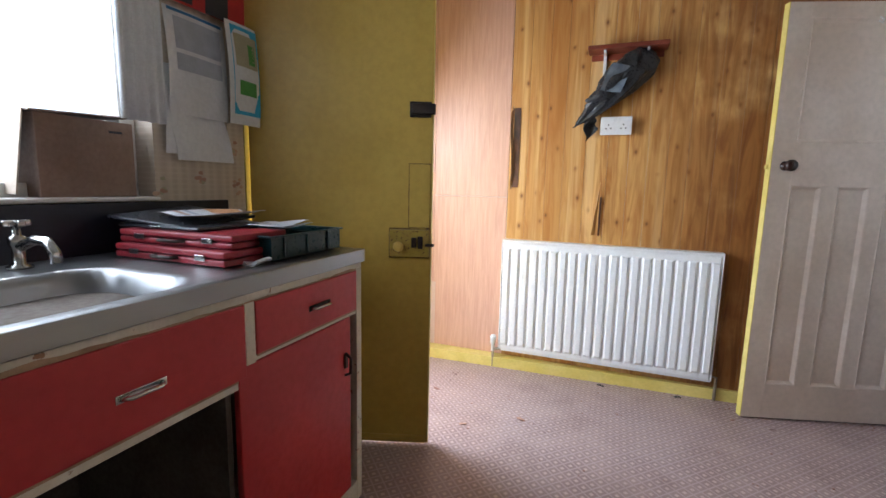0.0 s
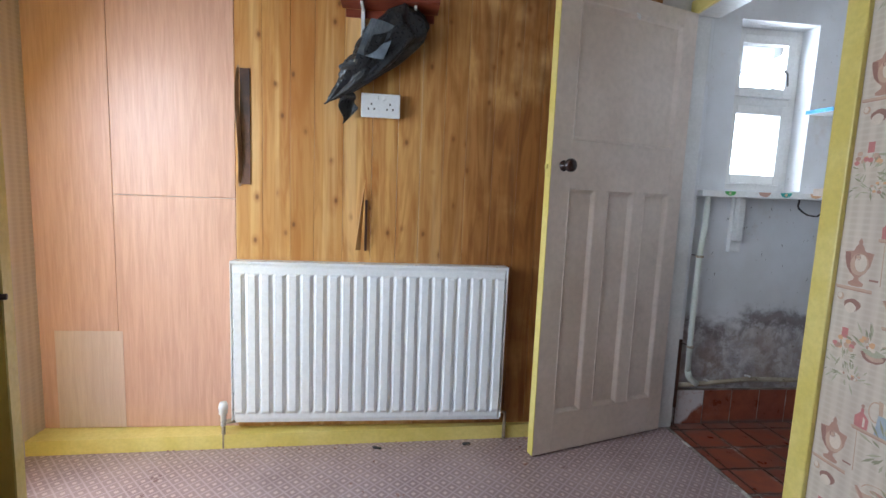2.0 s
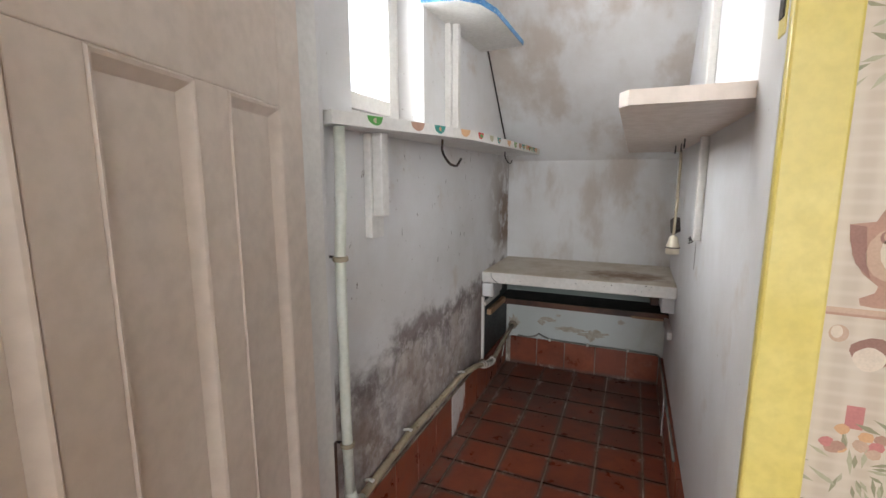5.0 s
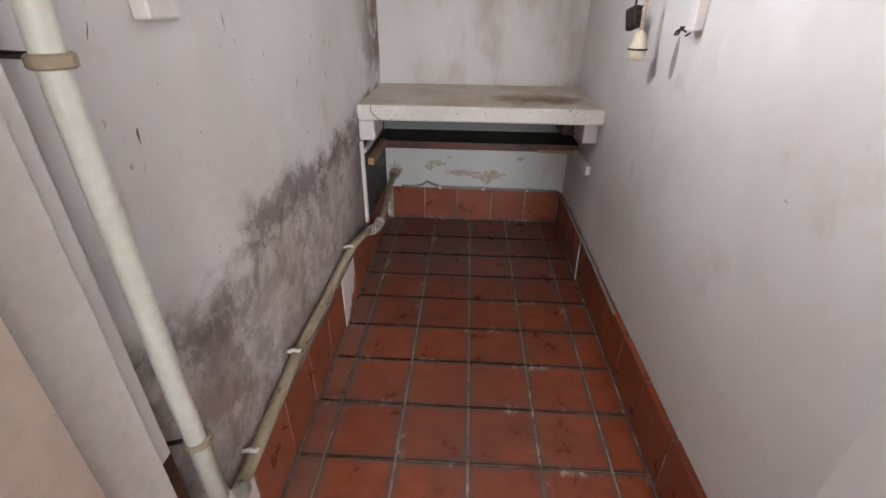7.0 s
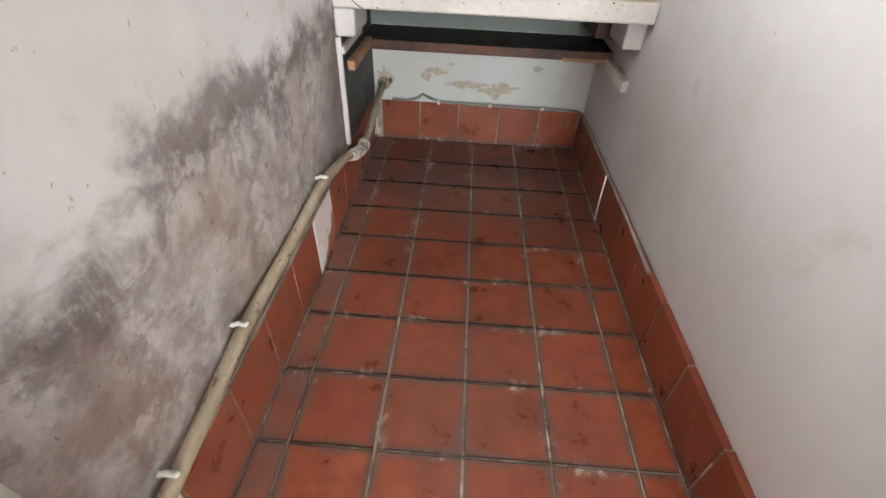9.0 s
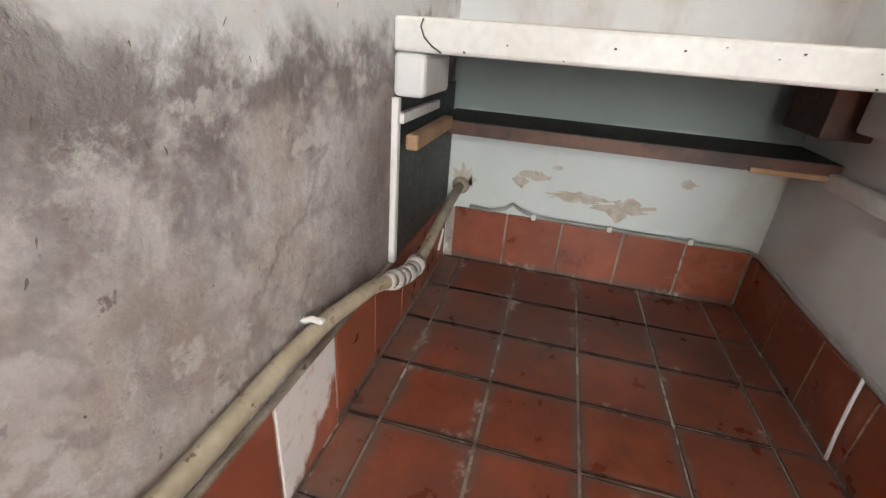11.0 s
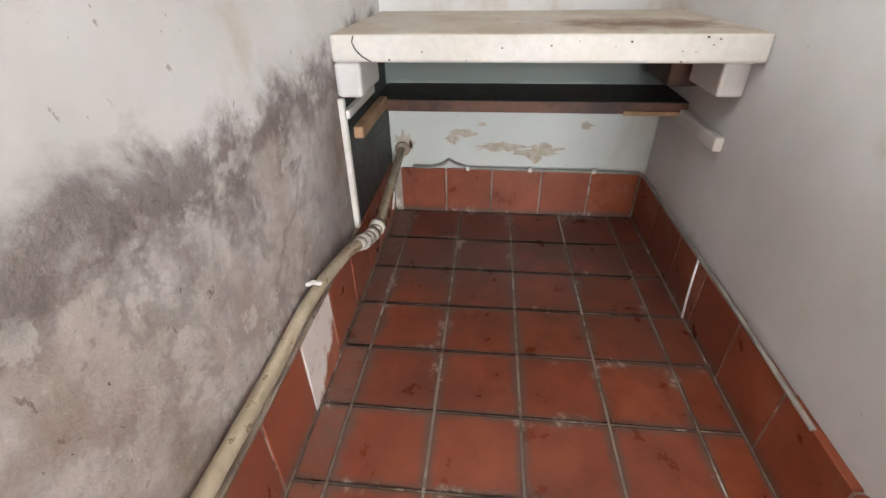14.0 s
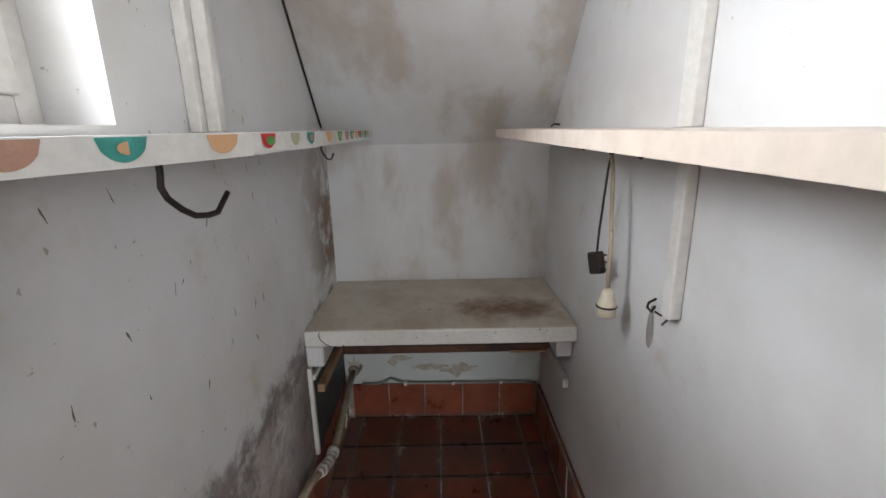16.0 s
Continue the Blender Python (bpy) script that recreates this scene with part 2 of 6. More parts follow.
def quarry(name="red quarry tile"):
    q = Mat(name, 0.3)
    rnd = q.random()
    wide, mid, fine = q.noise(3, 6), q.noise(14, 7, 0.65), q.noise(120, 3)
    c = q.mix(q.ramp(mid, 0.3, 0.7), (0.215, 0.045, 0.019), (0.35, 0.088, 0.037))
    c = q.mix(q.ramp(rnd, 0, 1, 0, 0.45), c, (0.20, 0.048, 0.028))
    c = q.mix(q.ramp(wide, 0.45, 0.7, 0, 0.5), c, (0.12, 0.042, 0.03))
    c = q.mix(q.ramp(q.noise(24, 6, 0.7), 0.66, 0.74, 0, 0.35), c, (0.42, 0.24, 0.18))
    x, y, z = q.axes()
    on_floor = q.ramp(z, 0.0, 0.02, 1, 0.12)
    # Patchy darkening towards the bench, mostly its shade put into the clay colour.
    bench_shade = q.math("MULTIPLY", q.ramp(x, 4.0, 4.8), q.ramp(q.noise(5, 7), 0.30, 0.56))
    c = q.mix(q.math("MULTIPLY", q.math("MULTIPLY", bench_shade, on_floor), 0.6), c, (0.055, 0.03, 0.025))
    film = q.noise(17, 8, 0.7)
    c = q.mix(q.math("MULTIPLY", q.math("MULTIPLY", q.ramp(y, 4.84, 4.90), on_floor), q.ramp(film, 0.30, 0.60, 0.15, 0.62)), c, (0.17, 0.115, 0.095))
    gen = q.n.new("ShaderNodeSeparateXYZ")
    q.l.new(q.n["Texture Coordinate"].outputs["Generated"], gen.inputs[0])
    edge = q.math("MAXIMUM", q.math("ABSOLUTE", q.math("SUBTRACT", gen.outputs[0], 0.5)), q.math("ABSOLUTE", q.math("SUBTRACT", gen.outputs[1], 0.5)))
    rim = q.math("MULTIPLY", q.ramp(q.math("ADD", edge, q.math("MULTIPLY", q.math("SUBTRACT", film, 0.5), 0.25)), 0.40, 0.50, 0, 0.75), on_floor)
    c = q.mix(rim, c, (0.13, 0.085, 0.07))
    bloom = q.math("MULTIPLY", q.ramp(edge, 0.36, 0.49), q.ramp(q.noise(7.5, 6, 0.62), 0.56, 0.64))
    c = q.mix(q.math("MULTIPLY", q.math("MULTIPLY", bloom, on_floor), q.ramp(q.noise(70, 4, 0.7), 0.42, 0.60, 0.1, 0.85)), c, (0.52, 0.45, 0.40))
    q.color(c).rough(q.ramp(mid, 0.2, 0.8, 0.22, 0.5)).bump(q.math("ADD", mid, q.math("MULTIPLY", fine, 0.3)), 0.12, 0.001)
    return q.m


def grout():
    q = Mat("mortar joints", 0.85)
    n = q.noise(9, 6, 0.7)
    c = q.mix(q.ramp(n, 0.38, 0.58), (0.155, 0.118, 0.10), (0.34, 0.285, 0.245))
    c = q.mix(q.ramp(q.noise(7, 6, 0.65), 0.54, 0.60), c, (0.58, 0.53, 0.47))
    q.color(c).bump(n, 0.5, 0.003)
    return q.m


def salt_tile():
    q = Mat("tile with white salt bloom", 0.7)
    n = q.noise(16, 7, 0.7, q.stretch((1, 1, 0.5)))
    gen = q.n.new("ShaderNodeSeparateXYZ")
    q.l.new(q.n["Texture Coordinate"].outputs["Generated"], gen.inputs[0])
    up = q.math("SUBTRACT", gen.outputs[2], q.math("MULTIPLY", gen.outputs[0], 0.75))
    up = q.math("ADD", up, q.math("MULTIPLY", q.math("SUBTRACT", n, 0.5), 0.9))
    clay = q.mix(q.ramp(n, 0.3, 0.7), (0.24, 0.06, 0.03), (0.36, 0.11, 0.06))
    c = q.mix(q.ramp(up, -0.22, -0.06), clay, (0.70, 0.64, 0.61))
    c = q.mix(q.ramp(q.noise(40, 6, 0.7), 0.52, 0.68, 0, 0.5), c, (0.46, 0.24, 0.17))
    q.color(c).bump(n, 0.4, 0.002)
    return q.m


def wall_paper():
    q = Mat("beige striped wallpaper", 0.5)
    x, y, z = q.axes()
    s = q.math("ABSOLUTE", q.math("SUBTRACT", q.math("FRACT", q.math("MULTIPLY", y, 27.0)), 0.5))
    h = q.math("ABSOLUTE", q.math("SUBTRACT", q.math("FRACT", q.math("MULTIPLY", z, 55.0)), 0.5))
    c = q.mix(q.ramp(s, 0.1, 0.4), (0.61, 0.52, 0.415), (0.535, 0.445, 0.345))
    c = q.mix(q.ramp(h, 0.2, 0.5, 0, 0.35), c, (0.67, 0.59, 0.50))
    wide = q.math("ABSOLUTE", q.math("SUBTRACT", q.math("FRACT", q.math("MULTIPLY", y, 9.0)), 0.5))
    c = q.mix(q.ramp(wide, 0.25, 0.42, 0, 0.35), c, (0.50, 0.41, 0.33))
    c = q.mix(q.ramp(q.noise(3, 5), 0.5, 0.75, 0, 0.35), c, (0.48, 0.38, 0.29))
    q.color(c).bump(q.noise(150, 3), 0.15, 0.0008)
    return q.m


def sink_steel():
    q = Mat("brushed stainless steel", 0.28, 1.0)
    n = q.noise(60, 4, 0.6, q.stretch((1, 0.08, 1)))
    q.color(q.mix(q.noise(5, 5), (0.30, 0.30, 0.30), (0.40, 0.40, 0.40))).rough(q.ramp(n, 0.3, 0.7, 0.30, 0.42)).bump(n, 0.03, 0.0003)
    return q.m


def bench_top():
    q = Mat("stained whitewashed slab", 0.7)
    n = q.noise(7, 8, 0.65)
    c = q.mix(q.ramp(n, 0.35, 0.65), (0.50, 0.43, 0.34), (0.62, 0.57, 0.50))
    vm = q.n.new("ShaderNodeVectorMath")
    vm.operation = "DISTANCE"
    q.l.new(q.stretch((1.0, 0.55, 1)), vm.inputs[0])
    vm.inputs[1].default_value = (4.72, 4.33 * 0.55, 0.62)
    rust = q.math("ADD", vm.outputs["Value"], q.math("MULTIPLY", q.math("SUBTRACT", q.noise(14, 7, 0.7), 0.5), 0.2))
    c = q.mix(q.ramp(rust, 0.0, 0.13, 0.85, 0.0), c, (0.17, 0.075, 0.03))
    c = q.mix(q.ramp(q.noise(45, 3), 0.7, 0.75, 0, 0.6), c, (0.14, 0.08, 0.05))
    q.color(c).bump(n, 0.3, 0.002)
    return q.m


PINE, VINYL = pine(), vinyl()
PEACH = peach("peach woodgrain board", (0.56, 0.325, 0.235), (0.66, 0.41, 0.31))
PEACH_OLD = peach("faded woodgrain patch", (0.56, 0.42, 0.35), (0.64, 0.50, 0.43))
PLASTER, MOULDY, END_WALL = plaster("white distemper"), plaster("mouldy distemper", 1), plaster("stained and shaded distemper", 0, 1)
TILE, GROUT, SALT, PAPER = quarry(), grout(), salt_tile(), wall_paper()
STEEL, SLAB = sink_steel(), bench_top()
YELLOW = paint("yellow gloss paint", (0.66, 0.53, 0.13), (0.74, 0.61, 0.20), 5, 0.35, (0.16, 0.10, 0.05), chips=0.74)
OCHRE = paint("ochre door paint", (0.50, 0.33, 0.055), (0.56, 0.38, 0.075), 2.5, 0.38, (0.2, 0.13, 0.04), chips=0.78)
CREAM = paint("cream door paint", (0.67, 0.555, 0.465), (0.74, 0.635, 0.55), 3, 0.38)
TRIMWHITE = paint("old white gloss", (0.66, 0.63, 0.59), (0.74, 0.72, 0.69), 5, 0.4, (0.25, 0.16, 0.1), chips=0.72)
CABCREAM = paint("chipped cream enamel", (0.62, 0.55, 0.42), (0.72, 0.66, 0.54), 6, 0.42, (0.28, 0.15, 0.07), chips=0.62)
RED = paint("red cupboard paint", (0.42, 0.022, 0.024), (0.52, 0.035, 0.035), 3, 0.42)
DARKRED = paint("dark red case vinyl", (0.20, 0.010, 0.018), (0.27, 0.016, 0.026), 6, 0.4)
RADWHITE = paint("white radiator enamel", (0.80, 0.81, 0.83), (0.83, 0.84, 0.86), 3, 0.3, bump=0.05)
NAVY = paint("navy splashback", (0.005, 0.006, 0.016), (0.010, 0.011, 0.024), 4, 0.35)
BLACK = paint("black bag plastic", (0.016, 0.018, 0.022), (0.035, 0.038, 0.046), 7, 0.3)
IRON = paint("dark iron", (0.025, 0.02, 0.018), (0.05, 0.035, 0.028), 20, 0.5, metal=0.4)
CHROME = paint("tarnished chrome", (0.55, 0.54, 0.52), (0.65, 0.64, 0.62), 12, 0.22, metal=1.0)
BAKELITE = paint("dark brown bakelite", (0.022, 0.009, 0.007), (0.04, 0.016, 0.011), 12, 0.2, bump=0.05)
BROWNSHELF = paint("red-brown varnish", (0.17, 0.035, 0.018), (0.23, 0.055, 0.03), 12, 0.35)
PLASTIC = paint("white plastic", (0.74, 0.75, 0.77), (0.78, 0.79, 0.8), 5, 0.3, bump=0.05)
CARD = paint("brown cardboard", (0.24, 0.15, 0.105), (0.30, 0.20, 0.15), 5, 0.7)
CARDEDGE = paint("pale cardboard", (0.55, 0.45, 0.34), (0.6, 0.5, 0.4), 5, 0.7)
SHEET = paint("white paper", (0.70, 0.71, 0.74), (0.76, 0.77, 0.79), 5, 0.6, bump=0.1)
GRIMY = paint("grimy mortar ledge", (0.16, 0.12, 0.09), (0.34, 0.28, 0.22), 14, 0.85, (0.09, 0.06, 0.05), 0.8, chips=0.6)
PIPEPAINT = paint("cream painted pipe", (0.33, 0.27, 0.185), (0.49, 0.42, 0.31), 9, 0.5, (0.17, 0.11, 0.065), chips=0.585)
PALEPIPE = paint("pale green-white pipe paint", (0.64, 0.66, 0.58), (0.70, 0.71, 0.64), 7, 0.35, (0.3, 0.22, 0.15), chips=0.74)
SLATE = paint("black damp panel", (0.022, 0.026, 0.026), (0.045, 0.05, 0.05), 9, 0.55, (0.4, 0.4, 0.38), chips=0.73)
BLACKTOP = paint("black timber top", (0.012, 0.010, 0.009), (0.03, 0.024, 0.02), 12, 0.7)
BEAM = paint("charred brown timber", (0.035, 0.012, 0.008), (0.13, 0.05, 0.026), 9, 0.5, (0.35, 0.28, 0.2), chips=0.74)
RAWWOOD = paint("raw timber", (0.30, 0.17, 0.09), (0.42, 0.27, 0.16), 14, 0.7)
# Tone kept low so the unseen ceiling bounces less light.
CEIL = paint("dulled ceiling paint", (0.46, 0.43, 0.37), (0.54, 0.51, 0.45), 3, 0.8)
GREENTRAY = paint("dark green tray plastic", (0.005, 0.030, 0.034), (0.009, 0.045, 0.048), 6, 0.3, bump=0.05)
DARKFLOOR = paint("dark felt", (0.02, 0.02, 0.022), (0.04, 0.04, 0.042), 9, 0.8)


def flat(name, c, rough=0.6):
    return paint(name, c, tuple(min(1, x * 1.12) for x in c), 25, rough, bump=0.08)


INK = {k: flat("print " + k, c) for k, c in {
    "brown": (0.29, 0.15, 0.115), "tan": (0.50, 0.34, 0.24), "pale": (0.64, 0.54, 0.43), "pink": (0.50, 0.19, 0.17),
    "blue": (0.34, 0.37, 0.41), "green": (0.28, 0.26, 0.16), "orange": (0.62, 0.36, 0.19), "rust": (0.41, 0.235, 0.17),
    "teal": (0.04, 0.26, 0.22), "leaf": (0.08, 0.3, 0.06), "red": (0.5, 0.03, 0.03), "sky": (0.06, 0.42, 0.66),
    "grey": (0.40, 0.43, 0.50), "sage": (0.40, 0.37, 0.25), "dark": (0.03, 0.03, 0.04), "deepblue": (0.04, 0.16, 0.36)}.items()}
GLASS = Mat("window glass", 0.02)
GLASS.b.inputs["Transmission Weight"].default_value = 1.0
GLASS.b.inputs["IOR"].default_value = 1.02
GLASS = GLASS.color((0.97, 0.98, 1.0)).m
CURTAIN = paint("thin white net", (0.78, 0.79, 0.8), (0.84, 0.85, 0.86), 8, 0.9)


# ---- mesh helpers ----
def part(name, bm, material, parent=None, label="", smooth=False):
    """Links a bmesh as one mesh object under its thing or part."""
    me = bpy.data.meshes.new(name)
    bmesh.ops.recalc_face_normals(bm, faces=bm.faces)
    bm.to_mesh(me)
    bm.free()
    for q in (material if isinstance(material, (list, tuple)) else [material]):
        me.materials.append(q)
    if smooth:
        me.polygons.foreach_set("use_smooth", [True] * len(me.polygons))
    ob = new(name, me)
    if parent:
        ob.parent = parent
        ob.matrix_parent_inverse = parent.matrix_world.inverted()
    if label:
        tagged(ob, label)
    return ob


def thing(name, at, label, category, group=""):
    ob = new(name)
    ob.location = at
    ob.matrix_world = Matrix.Translation(at)
    ob.empty_display_size = 0.1
    return tagged(ob, label, category, group)


def structure(name, bm, material, label=""):
    return tagged(part(name, bm, material), label, kind="structure")


def box(bm, x0, y0, z0, x1, y1, z1, bevel=0.0, m=None, mi=0):
    vs = [bm.verts.new(Vector((x, y, z))) for z in (z0, z1) for x, y in ((x0, y0), (x1, y0), (x1, y1), (x0, y1))]
    fs = [bm.faces.new([vs[i] for i in f]) for f in ((3, 2, 1, 0), (4, 5, 6, 7), (0, 1, 5, 4), (1, 2, 6, 5), (2, 3, 7, 6), (3, 0, 4, 7))]
    for f in fs:
        f.material_index = mi
    if bevel:
        r = bmesh.ops.bevel(bm, geom=list({e for f in fs for e in f.edges}), offset=bevel, segments=2, profile=0.5, affect="EDGES")
        vs = list({v for f in r["faces"] for v in f.verts} | {v for v in vs if v.is_valid})
    if m is not None:
        bmesh.ops.transform(bm, matrix=m, verts=vs)
    return vs


def one(*a, **k):
    bm = bmesh.new()
    box(bm, *a, **k)
    return bm


def boxes(*rows, bevel=0.0, m=None):
    bm = bmesh.new()
    for r in rows:
        box(bm, *r, bevel=bevel, m=m)
    return bm


def prism(pts, a, b, axis="y"):
    """A flat outline pushed along one axis from a to b; pts are in the other two axes."""
    bm = bmesh.new()
    put = {"x": lambda p, h: (h, p[0], p[1]), "y": lambda p, h: (p[0], h, p[1]), "z": lambda p, h: (p[0], p[1], h)}[axis]
    lo = [bm.verts.new(put(p, a)) for p in pts]
    hi = [bm.verts.new(put(p, b)) for p in pts]
    bm.faces.new(lo)
    bm.faces.new(hi[::-1])
    for i in range(len(pts)):
        j = (i + 1) % len(pts)
        bm.faces.new((lo[i], lo[j], hi[j], hi[i]))
    return bm


def tube(points, r, sides=10, bm=None, taper=1.0):
    """A round bar along points."""
    bm = bm or bmesh.new()
    P = [Vector(p) for p in points]
    rings = []
    up = None
    for i, p in enumerate(P):
        d = (P[min(i + 1, len(P) - 1)] - P[max(i - 1, 0)]).normalized()
        if up is None:
            up = d.orthogonal().normalized()
        up = (up - d * up.dot(d)).normalized()
        side = d.cross(up)
        rr = r * (1 + (taper - 1) * i / max(1, len(P) - 1))
        rings.append([bm.verts.new(p + (up * math.cos(a) + side * math.sin(a)) * rr) for a in (2 * math.pi * k / sides for k in range(sides))])
    for a, b in zip(rings, rings[1:]):
        for k in range(sides):
            bm.faces.new((a[k], a[(k + 1) % sides], b[(k + 1) % sides], b[k]))
    bm.faces.new(rings[0][::-1])
    bm.faces.new(rings[-1])
    return bm


def arc(c, r, a0, a1, n, plane="xz"):
    out = []
    for i in range(n + 1):
        a = radians(a0 + (a1 - a0) * i / n)
        u, v = r * math.cos(a), r * math.sin(a)
        out.append({"xz": (c[0] + u, c[1], c[2] + v), "yz": (c[0], c[1] + u, c[2] + v), "xy": (c[0] + u, c[1] + v, c[2])}[plane])
    return out


def lathe(profile, sides=20, m=None):
    """Turns (radius, height) pairs about z, then poses them."""
    bm = bmesh.new()
    rings = [[bm.verts.new((r * math.cos(2 * math.pi * k / sides), r * math.sin(2 * math.pi * k / sides), z)) for k in range(sides)] for r, z in profile]
    for a, b in zip(rings, rings[1:]):
        for k in range(sides):
            bm.faces.new((a[k], a[(k + 1) % sides], b[(k + 1) % sides], b[k]))
    bm.faces.new(rings[0][::-1])
    bm.faces.new(rings[-1])
    if m is not None:
        bmesh.ops.transform(bm, matrix=m, verts=bm.verts)
    return bm


def sheet(fn, nu, nv, thick=0.0):
    """A grid of points fn(u, v), optionally given thickness."""
    bm = bmesh.new()
    g = [[bm.verts.new(fn(i / nu, j / nv)) for j in range(nv + 1)] for i in range(nu + 1)]
    for i in range(nu):
        for j in range(nv):
            bm.faces.new((g[i][j], g[i + 1][j], g[i + 1][j + 1], g[i][j + 1]))
    if thick:
        bmesh.ops.recalc_face_normals(bm, faces=bm.faces)
        bmesh.ops.solidify(bm, geom=bm.faces[:], thickness=thick)
    return bm


# ---- sizes of the place ----
WX, WR, WD = 0.50, 4.87, 3.28          # window wall, panelled wall, papered wall of the kitchen
Y0, TOP = -1.60, 2.42                   # unseen wall behind, set far back to lessen bounce; ceiling
PX0, PX1, PYL, PYR = 3.40, 5.029, 4.955, 4.135   # pantry
DY0, DY1, DTOP = 4.165, 4.905, 1.965   # pantry doorway

# ---- structure ----
structure("floor", one(WX - 0.3, Y0 - 0.2, -0.12, 3.345, WR + 0.1, 0.0), VINYL, "worn rose patterned vinyl floor with scattered grit")
structure("floor", one(3.345, 3.9, -0.12, PX1 + 0.1, PYL + 0.2, -0.0045), GROUT, "red quarry-tiled pantry floor with pale mortar joints")
structure("ceiling", one(WX - 0.2, Y0 - 0.2, TOP, PX1 + 0.2, PYL + 0.3, TOP + 0.12), CEIL, "unseen painted ceiling, dulled to lessen bounced light")

# window wall with the window and the back door opening
KW = (1.55, 3.19, 1.055, 2.05)
BD = (3.60, 4.36, 2.02)
structure("wall_west", boxes(
    (WX - 0.24, Y0 - 0.1, 0, WX, KW[0], TOP), (WX - 0.24, KW[0], 0, WX, KW[1], KW[2]), (WX - 0.24, KW[0], KW[3], WX, KW[1], TOP),
    (WX - 0.24, KW[1], 0, WX, BD[0] - 0.03, TOP), (WX - 0.24, BD[0] - 0.03, BD[2], WX, BD[1] + 0.03, TOP), (WX - 0.24, BD[1] + 0.03, 0, WX, WR, TOP)),
    PAPER, "papered kitchen wall with window and back door openings")
structure("wall_north", one(WX - 0.24, WR, 0, 3.10, WR + 0.16, TOP), PLASTER, "kitchen wall behind the panelling")
# Unseen closing wall, its distance chosen to weaken bounced light.
structure("wall_south", one(WX - 0.24, Y0 - 0.2, 0, WD + 0.12, Y0, TOP), PAPER, "papered kitchen wall")
wall_paper_side = structure("wall_east", boxes(
    (WD, Y0, 0, PX0, DY0 - 0.03, TOP), (WD, DY0 - 0.03, DTOP + 0.03, PX0, WR + 0.06, TOP)), PAPER, "beige wallpaper with urns, jugs and fruit around a yellow door frame")

# pantry shell
CAKED = paint("caked yellow paint with rust", (0.40, 0.29, 0.04), (0.34, 0.22, 0.04), 22, 0.5, (0.10, 0.05, 0.02), chips=0.58)
RUSTED = paint("rust through yellow paint", (0.14, 0.075, 0.02), (0.30, 0.20, 0.03), 30, 0.6, (0.05, 0.025, 0.012), chips=0.55)
PW = (3.550, 3.955, 1.20, 1.995)
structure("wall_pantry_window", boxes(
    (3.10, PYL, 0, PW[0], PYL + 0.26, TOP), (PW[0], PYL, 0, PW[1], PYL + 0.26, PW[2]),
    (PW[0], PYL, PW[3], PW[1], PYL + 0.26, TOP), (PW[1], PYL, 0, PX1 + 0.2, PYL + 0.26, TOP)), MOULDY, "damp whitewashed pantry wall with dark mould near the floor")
structure("wall_pantry_south", one(PX0, PYR - 0.12, 0, PX1 + 0.2, PYR, TOP), PLASTER, "scuffed whitewashed pantry wall")
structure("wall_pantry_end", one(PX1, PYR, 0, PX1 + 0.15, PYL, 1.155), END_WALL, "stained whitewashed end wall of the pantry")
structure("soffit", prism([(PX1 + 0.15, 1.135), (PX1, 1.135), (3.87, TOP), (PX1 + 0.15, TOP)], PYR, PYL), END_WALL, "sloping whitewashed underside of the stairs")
structure("threshold", one(3.330, DY0 + 0.0, -0.004, 3.350, DY1 - 0.004, 0.0015, bevel=0.001), GROUT, "dusty strip between vinyl and tiles")

# yellow skirting
structure("baseboard", prism([(WX, WR - 0.115), (3.09, WR - 0.014), (3.09, WR), (WX, WR)], 0, 0.062, "z"), YELLOW, "grubby yellow painted skirting board")
structure("baseboard", one(WD - 0.02, Y0, 0, WD, DY0 - 0.068, 0.15, bevel=0.004), YELLOW, "yellow painted skirting board below the wallpaper")

# pantry door frame
structure("trim", boxes((WD - 0.018, DY0 - 0.066, 0, WD, DY0, DTOP + 0.065), (WD - 0.018, DY0, DTOP, WD, WR + 0.055, DTOP + 0.065), bevel=0.004), YELLOW, "yellow gloss architrave with chipped edges")
structure("trim", boxes((WD, DY0 - 0.03, 0, PX0 + 0.004, DY0, DTOP), bevel=0.002), PLASTER, "white painted inner door jamb")
structure("trim", boxes((3.101, WR + 0.032, 0, 3.165, PYL, TOP - 0.002), (3.166, WR + 0.045, 0, WD, PYL, TOP - 0.002), bevel=0.004), TRIMWHITE, "old white corner boards beside the pantry door")
structure("trim", boxes((WD, DY1 - 0.003, 0, 3.360, PYL, DTOP), (WD, DY0, DTOP, PX0, DY1, DTOP + 0.03), bevel=0.003), TRIMWHITE, "old white door lining")
structure("trim", boxes((3.3605, DY1 + 0.008, 0.10, 3.386, PYL, 0.452), bevel=0.004), BEAM, "rotten black foot of the door lining")
structure("trim", boxes((3.3605, DY1 + 0.006, 0.4525, 3.384, PYL, DTOP), bevel=0.004), PLASTER, "ragged plaster edge beside the door lining")
plate = thing("strike_plate", (3.30, DY0, 1.27), "brass strike plate on the yellow door jamb", "door hardware")
part("plate", boxes((3.285, DY0 - 0.001, 1.215, 3.312, DY0 + 0.002, 1.325), bevel=0.0006), YELLOW, plate)
part("keep", boxes((3.290, DY0 + 0.002, 1.235, 3.307, DY0 + 0.004, 1.305)), IRON, plate)

